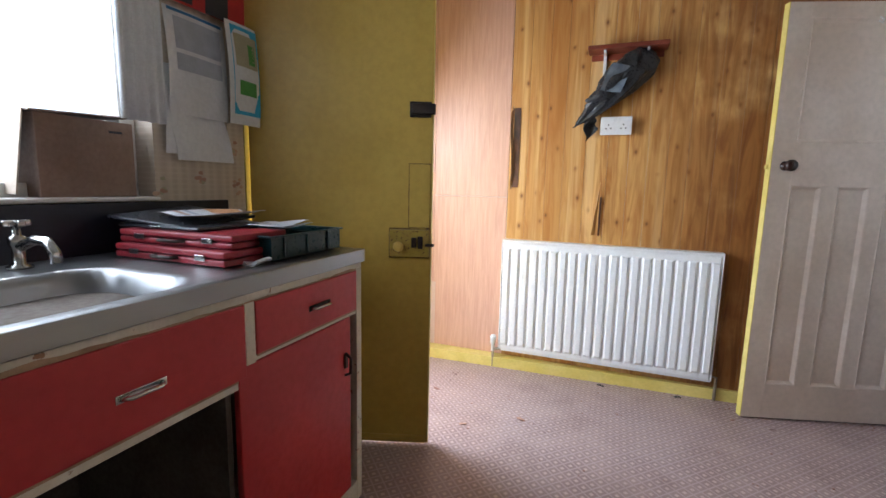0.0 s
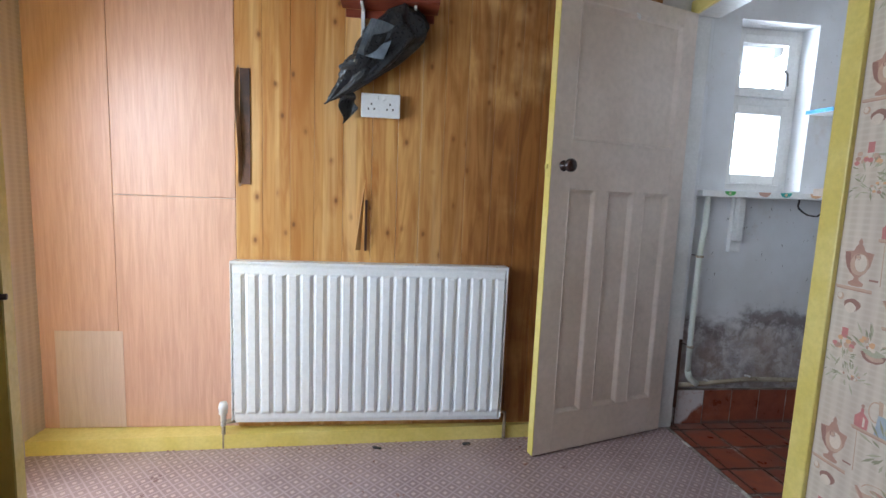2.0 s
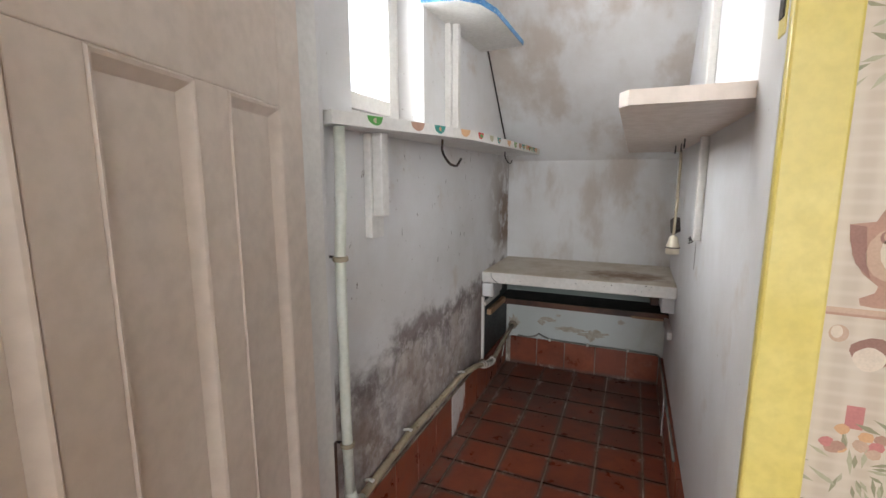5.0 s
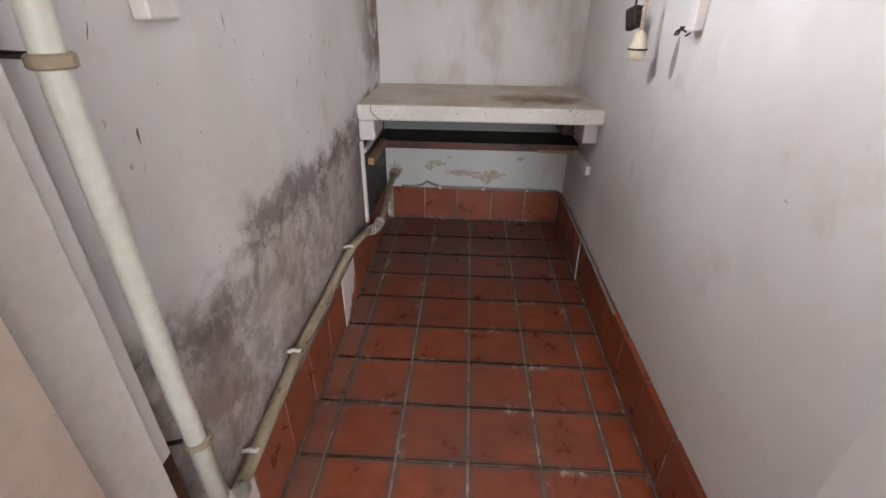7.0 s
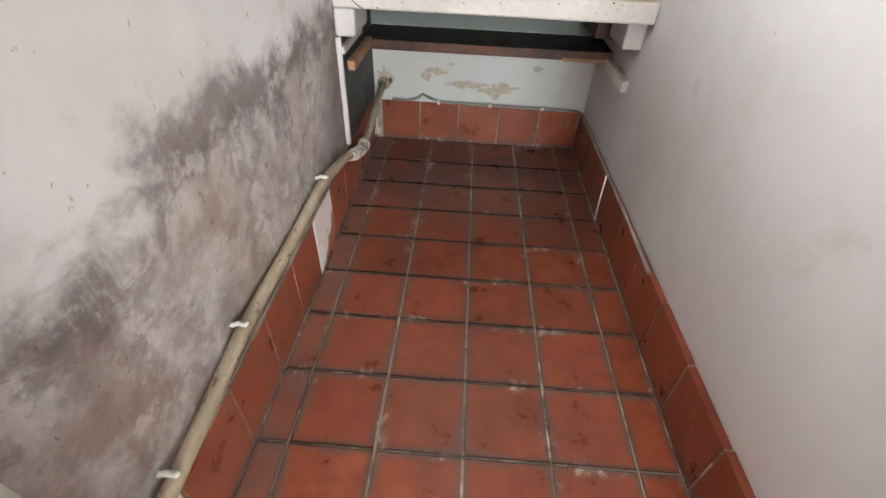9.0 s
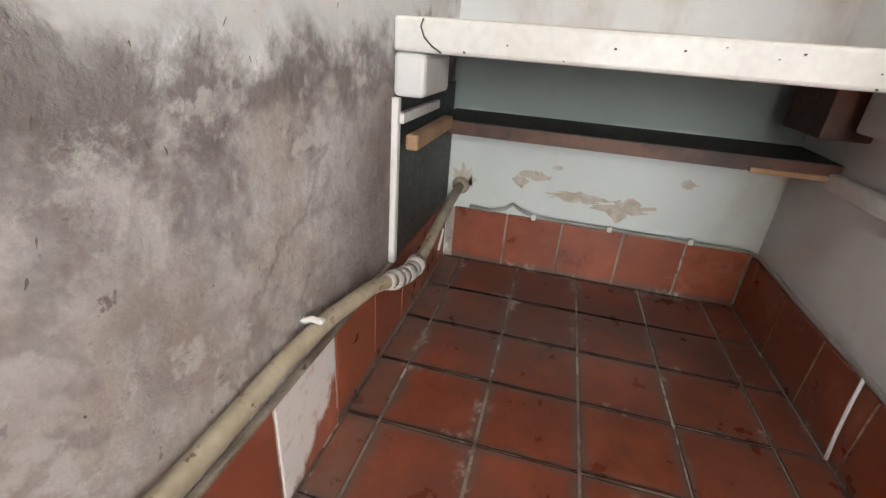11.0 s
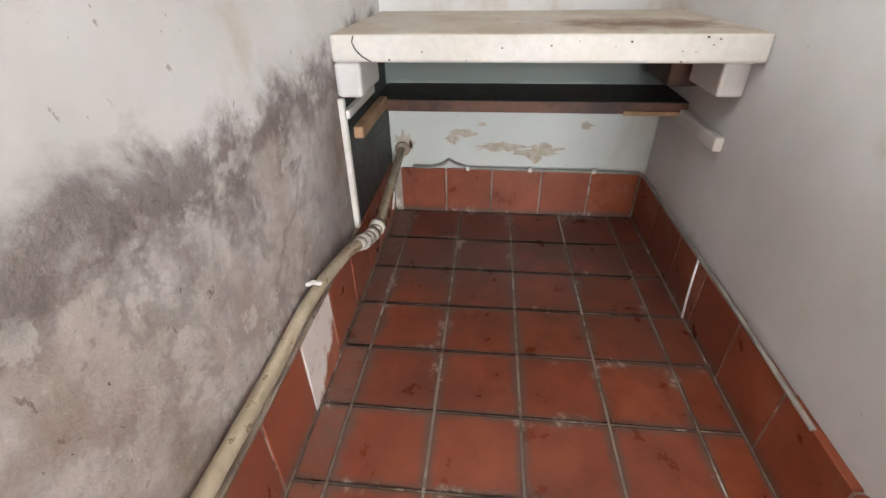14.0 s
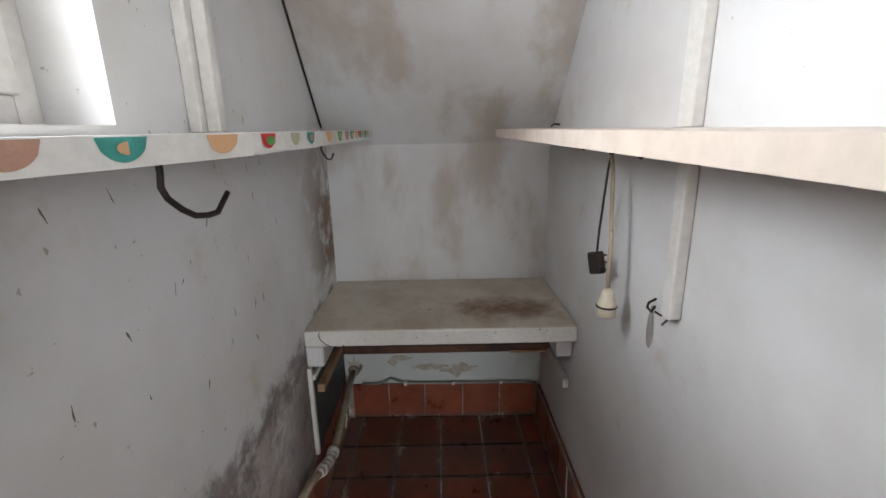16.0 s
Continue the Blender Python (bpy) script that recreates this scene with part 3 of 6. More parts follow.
# kitchen window
win = tagged(new("window_1"), "white painted kitchen window, bright with daylight", kind="structure")
part("window_frame", boxes((WX - 0.14, KW[0], KW[2], WX - 0.08, KW[1], KW[2] + 0.05), (WX - 0.14, KW[0], KW[3] - 0.05, WX - 0.08, KW[1], KW[3]),
                           (WX - 0.14, KW[0], KW[2] + 0.05, WX - 0.08, KW[0] + 0.05, KW[3] - 0.05), (WX - 0.14, KW[1] - 0.05, KW[2] + 0.05, WX - 0.08, KW[1], KW[3] - 0.05),
                           (WX - 0.14, 2.30, KW[2] + 0.05, WX - 0.08, 2.35, KW[3] - 0.05), bevel=0.004), TRIMWHITE, win)
part("window_sill", one(WX - 0.24, KW[0], KW[2], WX + 0.02, KW[1], KW[2] + 0.012, bevel=0.003), TRIMWHITE, win)
for y0, y1 in ((KW[0] + 0.05, 2.30), (2.35, KW[1] - 0.05)):
    g = part("pane", one(WX - 0.112, y0, KW[2] + 0.05, WX - 0.108, y1, KW[3] - 0.05), GLASS, win)
    g.visible_shadow = False

# pantry window
win = tagged(new("window_2"), "small white pantry casement with a square top light", kind="structure")
F0, F1 = 5.045, 5.105
part("window_frame", boxes((PW[0], F0, PW[2], PW[0] + 0.035, F1, PW[3]), (PW[1] - 0.035, F0, PW[2], PW[1], F1, PW[3]),
                           (PW[0] + 0.035, F0, PW[2], PW[1] - 0.035, F1, PW[2] + 0.035), (PW[0] + 0.035, F0, PW[3] - 0.03, PW[1] - 0.035, F1, PW[3]),
                           (PW[0] + 0.035, F0, 1.625, PW[1] - 0.035, F1, 1.665), bevel=0.003), TRIMWHITE, win)
for z0, z1 in ((PW[2] + 0.035, 1.625), (1.665, PW[3] - 0.03)):
    a, b, w = PW[0] + 0.037, PW[1] - 0.037, 0.045
    s = part("sash", boxes((a, F0 - 0.012, z0, a + w, F1 - 0.02, z1), (b - w, F0 - 0.012, z0, b, F1 - 0.02, z1),
                           (a + w, F0 - 0.012, z0, b - w, F1 - 0.02, z0 + w), (a + w, F0 - 0.012, z1 - w, b - w, F1 - 0.02, z1), bevel=0.003), TRIMWHITE, win)
    g = part("pane", one(a + w, 5.071, z0 + w, b - w, 5.075, z1 - w), GLASS, s)
    g.visible_shadow = False
part("stay", tube([(3.86, F0 - 0.016, 1.80), (3.865, F0 - 0.03, 1.78), (3.872, F0 - 0.03, 1.72)], 0.006, 8), IRON, win, "iron casement stay")

# overcast sky seen past the panes
SKYLIGHT = bpy.data.materials.new("overcast sky")
SKYLIGHT.use_nodes = True
em = SKYLIGHT.node_tree.nodes.new("ShaderNodeEmission")
em.inputs[0].default_value, em.inputs[1].default_value = (0.93, 0.96, 1.0, 1), 2.2
SKYLIGHT.node_tree.links.new(em.outputs[0], SKYLIGHT.node_tree.nodes["Material Output"].inputs[0])
structure("backdrop", one(WX - 3.05, -1, -0.5, WX - 3.0, 8, 5), SKYLIGHT, "white overcast sky beyond the kitchen window")
structure("backdrop", one(0.5, PYL + 1.6, -0.5, 12, PYL + 1.65, 6), SKYLIGHT, "white overcast sky beyond the pantry window")
structure("ground", one(WX - 3.5, -2, -0.3, WX - 0.3, 9, -0.14), paint("pale yard concrete", (0.35, 0.34, 0.32), (0.42, 0.41, 0.39), 2, 0.9), "pale concrete yard outside the back door")

# ---- kitchen things ----
# radiator
RX0, RX1, RZ0, RZ1, RY = 1.285, 2.45, 0.108, 0.805, 4.795
rad = thing("radiator", (1.87, 4.84, 0.0), "white ribbed steel panel radiator fixed to the pine panelling", "radiator")
P = 0.0535
nrib = int((RX1 - RX0 - 0.03) / P)
px = (RX1 - RX0) / nrib
xs = sorted({RX0, RX1, *[RX0 + (i + k) * px for i in range(nrib) for k in (0.0, 0.21, 0.25, 0.32, 0.68, 0.75, 0.79)]})
zs = [RZ0, RZ0 + 0.02, RZ0 + 0.04, RZ0 + 0.055, RZ1 - 0.055, RZ1 - 0.045, RZ1 - 0.02, RZ1]
def rib_y(x, z):
    end = min(max((z - RZ0 - 0.038) / 0.018, 0), 1) * min(max((RZ1 - 0.044 - z) / 0.018, 0), 1)
    f = ((x - RX0) / px) % 1.0
    k = min(max((0.36 - abs(f - 0.5) ) / 0.10, 0), 1)
    edge = 0.006 if z in (RZ0, RZ1) or x in (RX0, RX1) else 0
    return RY + 0.002 + edge - 0.011 * k * end + 0.011 * (1 - k) * end * 0.55
bm = bmesh.new()
grid = [[bm.verts.new((x, rib_y(x, z), z)) for z in zs] for x in xs]
for i in range(len(xs) - 1):
    for j in range(len(zs) - 1):
        bm.faces.new((grid[i][j], grid[i + 1][j], grid[i + 1][j + 1], grid[i][j + 1]))
front = part("front_panel", bm, RADWHITE, rad)
part("casing", boxes((RX0 - 0.004, RY - 0.004, RZ1 - 0.006, RX1 + 0.004, RY + 0.062, RZ1 + 0.004), (RX0 - 0.004, RY + 0.0, RZ0 + 0.01, RX0 + 0.001, RY + 0.06, RZ1 - 0.007),
                     (RX1 - 0.001, RY + 0.0, RZ0 + 0.01, RX1 + 0.004, RY + 0.06, RZ1 - 0.007), (RX0 + 0.004, RY + 0.012, RZ0, RX1 - 0.004, RY + 0.05, RZ1 - 0.01), bevel=0.002), RADWHITE, rad)
part("valve", lathe([(0.006, 0.0), (0.011, 0.002), (0.011, 0.05), (0.017, 0.055), (0.019, 0.09), (0.014, 0.105), (0.005, 0.107)], 14, pose(RX0 - 0.035, RY - 0.004, 0.10)), PLASTIC, rad, "grubby white plastic valve head", True)
part("pipe", tube([(RX0 - 0.035, RY - 0.004, 0.001), (RX0 - 0.035, RY - 0.004, 0.10)], 0.008, 10, tube([(RX0 - 0.035, RY - 0.004, 0.115), (RX0 + 0.02, RY + 0.02, 0.115)], 0.010, 10)), PIPEPAINT, rad, "", True)
part("pipe", tube([(RX1 + 0.03, RY + 0.03, 0.001), (RX1 + 0.03, RY + 0.03, 0.13), (RX1 + 0.0, RY + 0.03, 0.135)], 0.008, 10), PIPEPAINT, rad, "", True)

# red-brown shelf on the wall with the black bag hanging under it
shelf = thing("wall_shelf", (1.92, WR, 1.86), "small red-brown varnished wall shelf on two white brackets", "shelf")
part("board", one(1.715, WR - 0.135, 1.852, 2.105, WR - 0.016, 1.872, bevel=0.003), BROWNSHELF, shelf)
part("backboard", one(1.73, WR - 0.016, 1.82, 2.09, WR - 0.013, 1.852, bevel=0.001), BROWNSHELF, shelf)
for x in (1.80, 2.01):
    part("bracket", boxes((x - 0.008, WR - 0.03, 1.72, x + 0.008, WR - 0.016, 1.851), (x - 0.006, WR - 0.11, 1.838, x + 0.006, WR - 0.03, 1.851), bevel=0.002), PLASTIC, shelf, "white metal bracket")


def bag_surface(u, v):
    a = u * 2 * math.pi
    c = Vector((1.925 - 0.27 * v ** 2.1, WR - 0.085 + 0.02 * v, 1.83 - 0.37 * v))
    r = (0.118 + 0.045 * math.sin(math.pi * min(1, v * 1.6))) * (math.sin(math.pi * min(1, v * 0.86 + 0.17)) ** 0.8) + 0.006
    fold = 1 + 0.16 * math.sin(3 * a + 5 * v) + 0.10 * math.sin(7 * a - 9 * v) + 0.30 * (noise.noise(Vector((math.cos(a) * 1.6, math.sin(a) * 1.6, v * 4)))) + 0.16 * abs(noise.noise(Vector((math.cos(a) * 4, math.sin(a) * 4, v * 9))))
    p = c + Vector((math.cos(a) * r * fold * 0.85, math.sin(a) * r * fold * 0.45, math.cos(a) * r * 0.5 * (1 - v)))
    p.y = min(p.y, WR - 0.017)
    return p


bag = thing("bin_bag", (1.9, WR - 0.08, 1.8), "crumpled black plastic bag hanging from the wall shelf bracket", "bag")
part("sack", sheet(bag_surface, 56, 40), BLACK, bag)
part("tail", sheet(lambda u, v: (1.70 + 0.06 * u + 0.05 * v - 0.03 * v * v + 0.008 * math.sin(9 * v), WR - 0.05 - 0.02 * math.sin(3 * u + 4 * v), 1.52 - 0.13 * v * (1 - 0.4 * u)), 8, 10, 0.002), BLACK, bag)
part("lining", sheet(lambda u, v: (1.84 + 0.10 * u - 0.05 * v, WR - 0.155 - 0.012 * math.sin(4 * u + 3 * v), 1.77 - 0.13 * v - 0.02 * u), 8, 8, 0.001), paint("grey film", (0.11, 0.13, 0.16), (0.17, 0.20, 0.24), 18, 0.18), bag, "shiny grey film inside the bag")

sock = thing("socket", (1.89, WR - 0.02, 1.46), "white double wall socket on a pale pattress", "socket")
part("pattress", one(1.805, WR - 0.043, 1.425, 1.955, WR - 0.016, 1.512, bevel=0.004), PLASTIC, sock)
part("faceplate", one(1.800, WR - 0.052, 1.420, 1.960, WR - 0.044, 1.517, bevel=0.003), PLASTIC, sock)
for cx in (1.842, 1.918):
    for dx, dz in ((0, 0.012), (-0.012, -0.008), (0.012, -0.008)):
        part("pin_hole", one(cx + dx - 0.003, WR - 0.0535, 1.462 + dz - 0.004, cx + dx + 0.003, WR - 0.0522, 1.462 + dz + 0.004), IRON, sock)
for cx in (1.865, 1.895):
    part("switch", one(cx - 0.006, WR - 0.056, 1.490, cx + 0.006, WR - 0.0521, 1.506, bevel=0.001), PLASTIC, sock)

# torn edges of the board
def curl(x, z0, z1, w, out):
    return sheet(lambda u, v: (x + w * u + 0.006 * math.sin(6 * v), WR - 0.016 - out * math.sin(math.pi * v) ** 0.6 * (1 - u) - 0.002, z0 + (z1 - z0) * v), 5, 14, 0.002)
strip = thing("torn_panel_edge", (1.31, WR - 0.02, 1.35), "splintered pine board edge curling off the wall", "damage")
part("curl", curl(1.302, 1.115, 1.60, 0.009, 0.028), RAWWOOD, strip)
# Flat dark strip drawn in place of the splinter's shadow.
part("gap", one(1.311, WR - 0.019, 1.125, 1.350, WR - 0.0165, 1.59), BEAM, strip, "dark strip for the shadow behind the lifted edge")
strip = thing("torn_panel_edge", (1.80, WR - 0.02, 1.0), "split pine board seam with a curled sliver", "damage")
part("curl", sheet(lambda u, v: (1.785 + 0.035 * v + 0.022 * u * (1 - v) + 0.0 * u, WR - 0.02 - 0.035 * math.sin(math.pi * (1 - v) * 0.7) * (1 - 0.6 * u), 0.865 + 0.30 * v), 4, 12, 0.002), PINE, strip)
# Same again: a dark strip as the shaded seam by the sliver.
part("gap", one(1.822, WR - 0.0185, 0.86, 1.832, WR - 0.0165, 1.08), BEAM, strip, "dark strip for the shadow behind the curl")

# cream pantry door standing open
def door_pose():
    a = math.atan2(4.688 - 4.900, 2.563 - 3.272)
    return Matrix.Translation((3.272, 4.895, 0)) @ Matrix.Rotation(a, 4, "Z")
DM = door_pose()
W, DH, TH = 0.742, 1.965, 0.036
door = tagged(new("door_1"), "open cream four-panel pantry door with yellow edges", kind="structure")
door.matrix_world = Matrix.Identity(4)
def dpart(name, rows, material, bevel=0.002, label="", parent=None):
    return part(name, boxes(*rows, bevel=bevel, m=DM), material, parent or door, label)
e = [0.083, 0.228, 0.293, 0.436, 0.503, 0.645]
S0, S1, PZ0, PZ1, PZ2, PZ3 = e[0], e[-1], 0.182, 1.162, 1.355, 1.90
rows = [(0, -TH / 2, 0.008, S0, TH / 2, DH), (S1, -TH / 2, 0.008, W - 0.004, TH / 2, DH)]
rows += [(S0, -TH / 2, a, S1, TH / 2, b) for a, b in ((0.008, PZ0), (PZ1, PZ2), (PZ3, DH))]
rows += [(e[1], -TH / 2, PZ0, e[2], TH / 2, PZ1), (e[3], -TH / 2, PZ0, e[4], TH / 2, PZ1)]
dpart("frame", rows, CREAM, 0.0015)
for x0, x1, z0, z1 in ((e[0], e[1], PZ0, PZ1), (e[2], e[3], PZ0, PZ1), (e[4], e[5], PZ0, PZ1), (S0, S1, PZ2, PZ3)):
    dpart("panel", [(x0, -0.006, z0, x1, 0.006, z1)], CREAM, 0)
    bm = bmesh.new()
    for s in (-1, 1):
        rings = []
        for inset, d in ((0.0, 0.0168), (0.003, 0.0195), (0.007, 0.0180), (0.019, 0.0066), (0.019, 0.0060), (0.0, 0.0060)):
            rings.append([bm.verts.new(DM @ Vector((x, s * d, z))) for x, z in ((x0 + inset, z0 + inset), (x1 - inset, z0 + inset), (x1 - inset, z1 - inset), (x0 + inset, z1 - inset))])
        for ra, rb in zip(rings, rings[1:] + rings[:1]):
            for q_ in range(4):
                bm.faces.new((ra[q_], ra[(q_ + 1) % 4], rb[(q_ + 1) % 4], rb[q_]))
    part("moulding", bm, CREAM, door)
dpart("edge", [(W - 0.004, -TH / 2, 0.008, W, TH / 2, DH)], YELLOW, 0.001, "yellow painted closing edge")
for s in (-1, 1):
    k = part("door_knob", lathe([(0.020, 0.0), (0.022, 0.003), (0.011, 0.006), (0.010, 0.026), (0.020, 0.032), (0.027, 0.042), (0.026, 0.054), (0.016, 0.062), (0.002, 0.064)], 20,
             DM @ Matrix.Translation((W - 0.062, s * TH / 2, 1.25)) @ Matrix.Rotation(radians(-90 * s), 4, "X")), BAKELITE, door, "glossy dark brown turned knob", True)
dpart("latch", [(W, -0.010, 1.20, W + 0.003, 0.010, 1.32), (W + 0.003, -0.006, 1.235, W + 0.012, 0.006, 1.255)], YELLOW, 0.001, "painted-over latch plate")
part("coat_hook", tube([DM @ Vector(p) for p in ((0.36, TH / 2, 1.90), (0.36, TH / 2 + 0.02, 1.885), (0.37, TH / 2 + 0.03, 1.865), (0.385, TH / 2 + 0.028, 1.875))], 0.003, 8), TRIMWHITE, door, "small painted hook", True)
for z in (0.22, 1.72):
    dpart("hinge", [(-0.012, -TH / 2 - 0.004, z, 0.004, -TH / 2 + 0.006, z + 0.09)], TRIMWHITE, 0.002)

# switch on the papered wall
sw = thing("light_switch", (WD - 0.01, 3.94, 1.41), "white plastic three-gang light switch on floral wallpaper", "switch")
part("faceplate", one(WD - 0.011, 3.894, 1.368, WD - 0.0015, 3.990, 1.456, bevel=0.0025), PLASTIC, sw)
for y in (3.922, 3.942, 3.962):
    part("rocker", one(WD - 0.0145, y - 0.005, 1.402, WD - 0.0113, y + 0.005, 1.422, bevel=0.001), PLASTIC, sw)
for y in (3.903, 3.981):
    part("screw", lathe([(0.003, 0), (0.003, 0.0012), (0.001, 0.0018)], 10, pose(WD - 0.011, y, 1.412, 0, -90, 0)), IRON, sw)

# yellow back door standing open into the kitchen
BDM = Matrix.Translation((WX + 0.012, 3.598, 0)) @ Matrix.Rotation(math.atan2(3.83 - 3.598, 1.213 - 0.512), 4, "Z")
BW, BT = 0.738, 0.04
back = tagged(new("door_2"), "ochre-yellow flush back door standing open with rusted rim lock and bolt", kind="structure")
part("leaf", boxes((0, -BT / 2, 0.02, BW, BT / 2, 2.0), bevel=0.003, m=BDM), OCHRE, back)
part("weather_strip", boxes((0.01, -BT / 2 - 0.007, 0.022, BW - 0.01, -BT / 2 - 0.0005, 0.055), bevel=0.002, m=BDM), OCHRE, back, "paint-crusted strip along the foot of the door")
part("edge", boxes((BW, -BT / 2, 0.02, BW + 0.003, BT / 2, 2.0), m=BDM), YELLOW, back, "pale yellow closing edge")
part("lock_case", boxes((BW - 0.165, -BT / 2 - 0.022, 0.835, BW - 0.004, -BT / 2 - 0.0005, 0.945), bevel=0.004, m=BDM), CAKED, back, "rim lock case caked in yellow paint")
part("lock_snib", boxes((BW - 0.075, -BT / 2 - 0.032, 0.875, BW - 0.055, -BT / 2 - 0.023, 0.915), (BW - 0.05, -BT / 2 - 0.026, 0.87, BW - 0.03, -BT / 2 - 0.023, 0.92), bevel=0.002, m=BDM), IRON, back)
part("lock_knob", lathe([(0.009, 0), (0.009, 0.012), (0.019, 0.016), (0.021, 0.028), (0.012, 0.036)], 16, BDM @ Matrix.Translation((BW - 0.125, -BT / 2 - 0.022, 0.88)) @ Matrix.Rotation(radians(90), 4, "X")), OCHRE, back, "", True)
part("bolt", boxes((BW - 0.09, -BT / 2 - 0.006, 1.385, BW - 0.005, -BT / 2 - 0.0005, 1.445), (BW - 0.08, -BT / 2 - 0.022, 1.395, BW + 0.012, -BT / 2 - 0.0065, 1.435), bevel=0.003, m=BDM), IRON, back, "black iron bolt")
part("bolt_shoot", tube([BDM @ Vector((BW - 0.02, -BT / 2 - 0.0215, 0.885)), BDM @ Vector((BW + 0.016, -BT / 2 - 0.0215, 0.885))], 0.006, 8), IRON, back, "", True)
part("patch_outline", boxes((BW - 0.092, -BT / 2 - 0.0016, 0.951, BW - 0.004, -BT / 2 - 0.0003, 1.209), m=BDM), RUSTED, back, "rusty outline of the old plate")
part("lock_rust", boxes((BW - 0.170, -BT / 2 - 0.003, 0.828, BW - 0.003, -BT / 2 - 0.0003, 0.952), bevel=0.001, m=BDM), RUSTED, back, "rust stain round the lock")
part("patch", boxes((BW - 0.088, -BT / 2 - 0.003, 0.955, BW - 0.006, -BT / 2 - 0.0004, 1.205), bevel=0.001, m=BDM), OCHRE, back, "painted-over patch where a cover plate sat")
structure("trim", boxes((WX - 0.10, BD[0] - 0.03, 0, WX + 0.004, BD[0], BD[2]), (WX - 0.10, BD[1], 0, WX + 0.004, BD[1] + 0.03, BD[2]), bevel=0.002), YELLOW, "yellow back door frame")

# sink unit
CF, CY1, CT = 1.12, 3.445, 0.905      # front face, end, worktop height
unit = thing("sink_unit", (0.82, 2.6, 0), "chipped red and cream painted sink cupboard with one open bay", "cupboard")
CY0 = 1.30
part("carcass", boxes((WX + 0.005, CY1 - 0.022, 0.0, CF - 0.022, CY1 - 0.004, 0.858), (WX + 0.005, CY0, 0.0, CF - 0.022, CY0 + 0.018, 0.858), (WX + 0.005, CY0 + 0.018, 0.06, CF - 0.022, CY1 - 0.022, 0.078),
                      bevel=0.001), CABCREAM, unit)
# Dark brown here stands for the dim inside of the cream bay.
DIM_LINING = paint("bay lining with shade in its colour", (0.09, 0.07, 0.055), (0.14, 0.11, 0.09), 6, 0.8)
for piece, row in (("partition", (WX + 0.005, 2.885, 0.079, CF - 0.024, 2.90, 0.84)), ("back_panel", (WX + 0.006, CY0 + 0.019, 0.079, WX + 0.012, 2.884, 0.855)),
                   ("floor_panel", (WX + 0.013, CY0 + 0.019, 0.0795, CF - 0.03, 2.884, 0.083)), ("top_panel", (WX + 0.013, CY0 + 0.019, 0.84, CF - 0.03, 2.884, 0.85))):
    part(piece, one(*row), DIM_LINING, unit, "bay lining coloured dark for shade")
bm = bmesh.new()
chip = [(bm.verts.new((CF - 0.0012, y, 0.8395)), bm.verts.new((CF - 0.0012, y, 0.8425 + 0.010 * max(0.0, noise.noise(Vector((y * 9, 2.0, 0.5)))) + 0.001 * math.sin(90 * y)))) for y in (2.20 + 0.01 * k for k in range(122))]
for a, b in zip(chip, chip[1:]):
    bm.faces.new((a[0], b[0], b[1], a[1]))
part("chipped_edge", bm, RAWWOOD, unit, "ragged brown edge where the cream paint has chipped")
part("face_frame", boxes((CF - 0.022, CY0, 0.842, CF - 0.002, CY1, 0.862), (CF - 0.022, 2.932, 0.685, CF - 0.002, 2.962, 0.8415), (CF - 0.022, CY0, 0.05, CF - 0.002, CY1 - 0.03, 0.075),
                         (CF - 0.022, CY1 - 0.030, 0.0, CF - 0.002, CY1, 0.8415), (CF - 0.022, CY0, 0.638, CF - 0.004, 2.962, 0.658), (CF - 0.022, 2.962, 0.690, CF - 0.004, CY1 - 0.031, 0.702), bevel=0.002), CABCREAM, unit)


def drawer(y0, y1, z0, z1, h, loose):
    d = part("drawer", boxes((CF - 0.020, y0, z0, CF - 0.0005, y1, z1), bevel=0.003), RED, unit)
    part("rust_edge", boxes((CF - 0.0195, y0 + 0.002, z1 + 0.0002, CF - 0.003, y1 - 0.002, z1 + 0.005), (CF - 0.0195, y0 + 0.002, z0 - 0.005, CF - 0.003, y1 - 0.002, z0 - 0.0002)), RAWWOOD, d, "bare chipped edge")
    c = (h[0] + h[1]) / 2
    part("handle_plate", boxes((CF - 0.0004, h[0] - 0.008, h[2] - 0.008, CF + 0.002, h[1] + 0.008, h[2] + 0.008), bevel=0.0008), CHROME if loose else IRON, d)
    part("handle", tube([(CF + 0.002, h[0], h[2]), (CF + 0.016, h[0] + 0.012, h[2]), (CF + 0.017, c, h[2] + 0.001), (CF + 0.016, h[1] - 0.012, h[2]), (CF + 0.002, h[1], h[2])], 0.0045, 8), CHROME, d, "dulled metal bar handle", True)


drawer(2.20, 2.930, 0.660, 0.838, (2.64, 2.72, 0.738), True)
drawer(2.964, 3.413, 0.704, 0.838, (3.17, 3.255, 0.768), False)
drawer(1.34, 2.17, 0.660, 0.838, (1.70, 1.79, 0.738), False)
leaf = part("door", boxes((CF - 0.020, 2.905, 0.078, CF - 0.001, 3.375, 0.688), bevel=0.003), RED, unit)
part("door_catch", boxes((CF - 0.0008, 3.335, 0.525, CF + 0.006, 3.350, 0.575), bevel=0.002), IRON, leaf)
part("handle", tube([(CF, 3.342, 0.50), (CF + 0.02, 3.342, 0.51), (CF + 0.021, 3.342, 0.56), (CF, 3.342, 0.575)], 0.005, 8), IRON, leaf, "dark pull handle", True)
part("foot", boxes((CF - 0.02, CY1 - 0.10, 0.0, CF - 0.003, CY1 - 0.031, 0.049), bevel=0.002), CABCREAM, unit)
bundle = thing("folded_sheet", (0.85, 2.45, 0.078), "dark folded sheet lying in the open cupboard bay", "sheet")
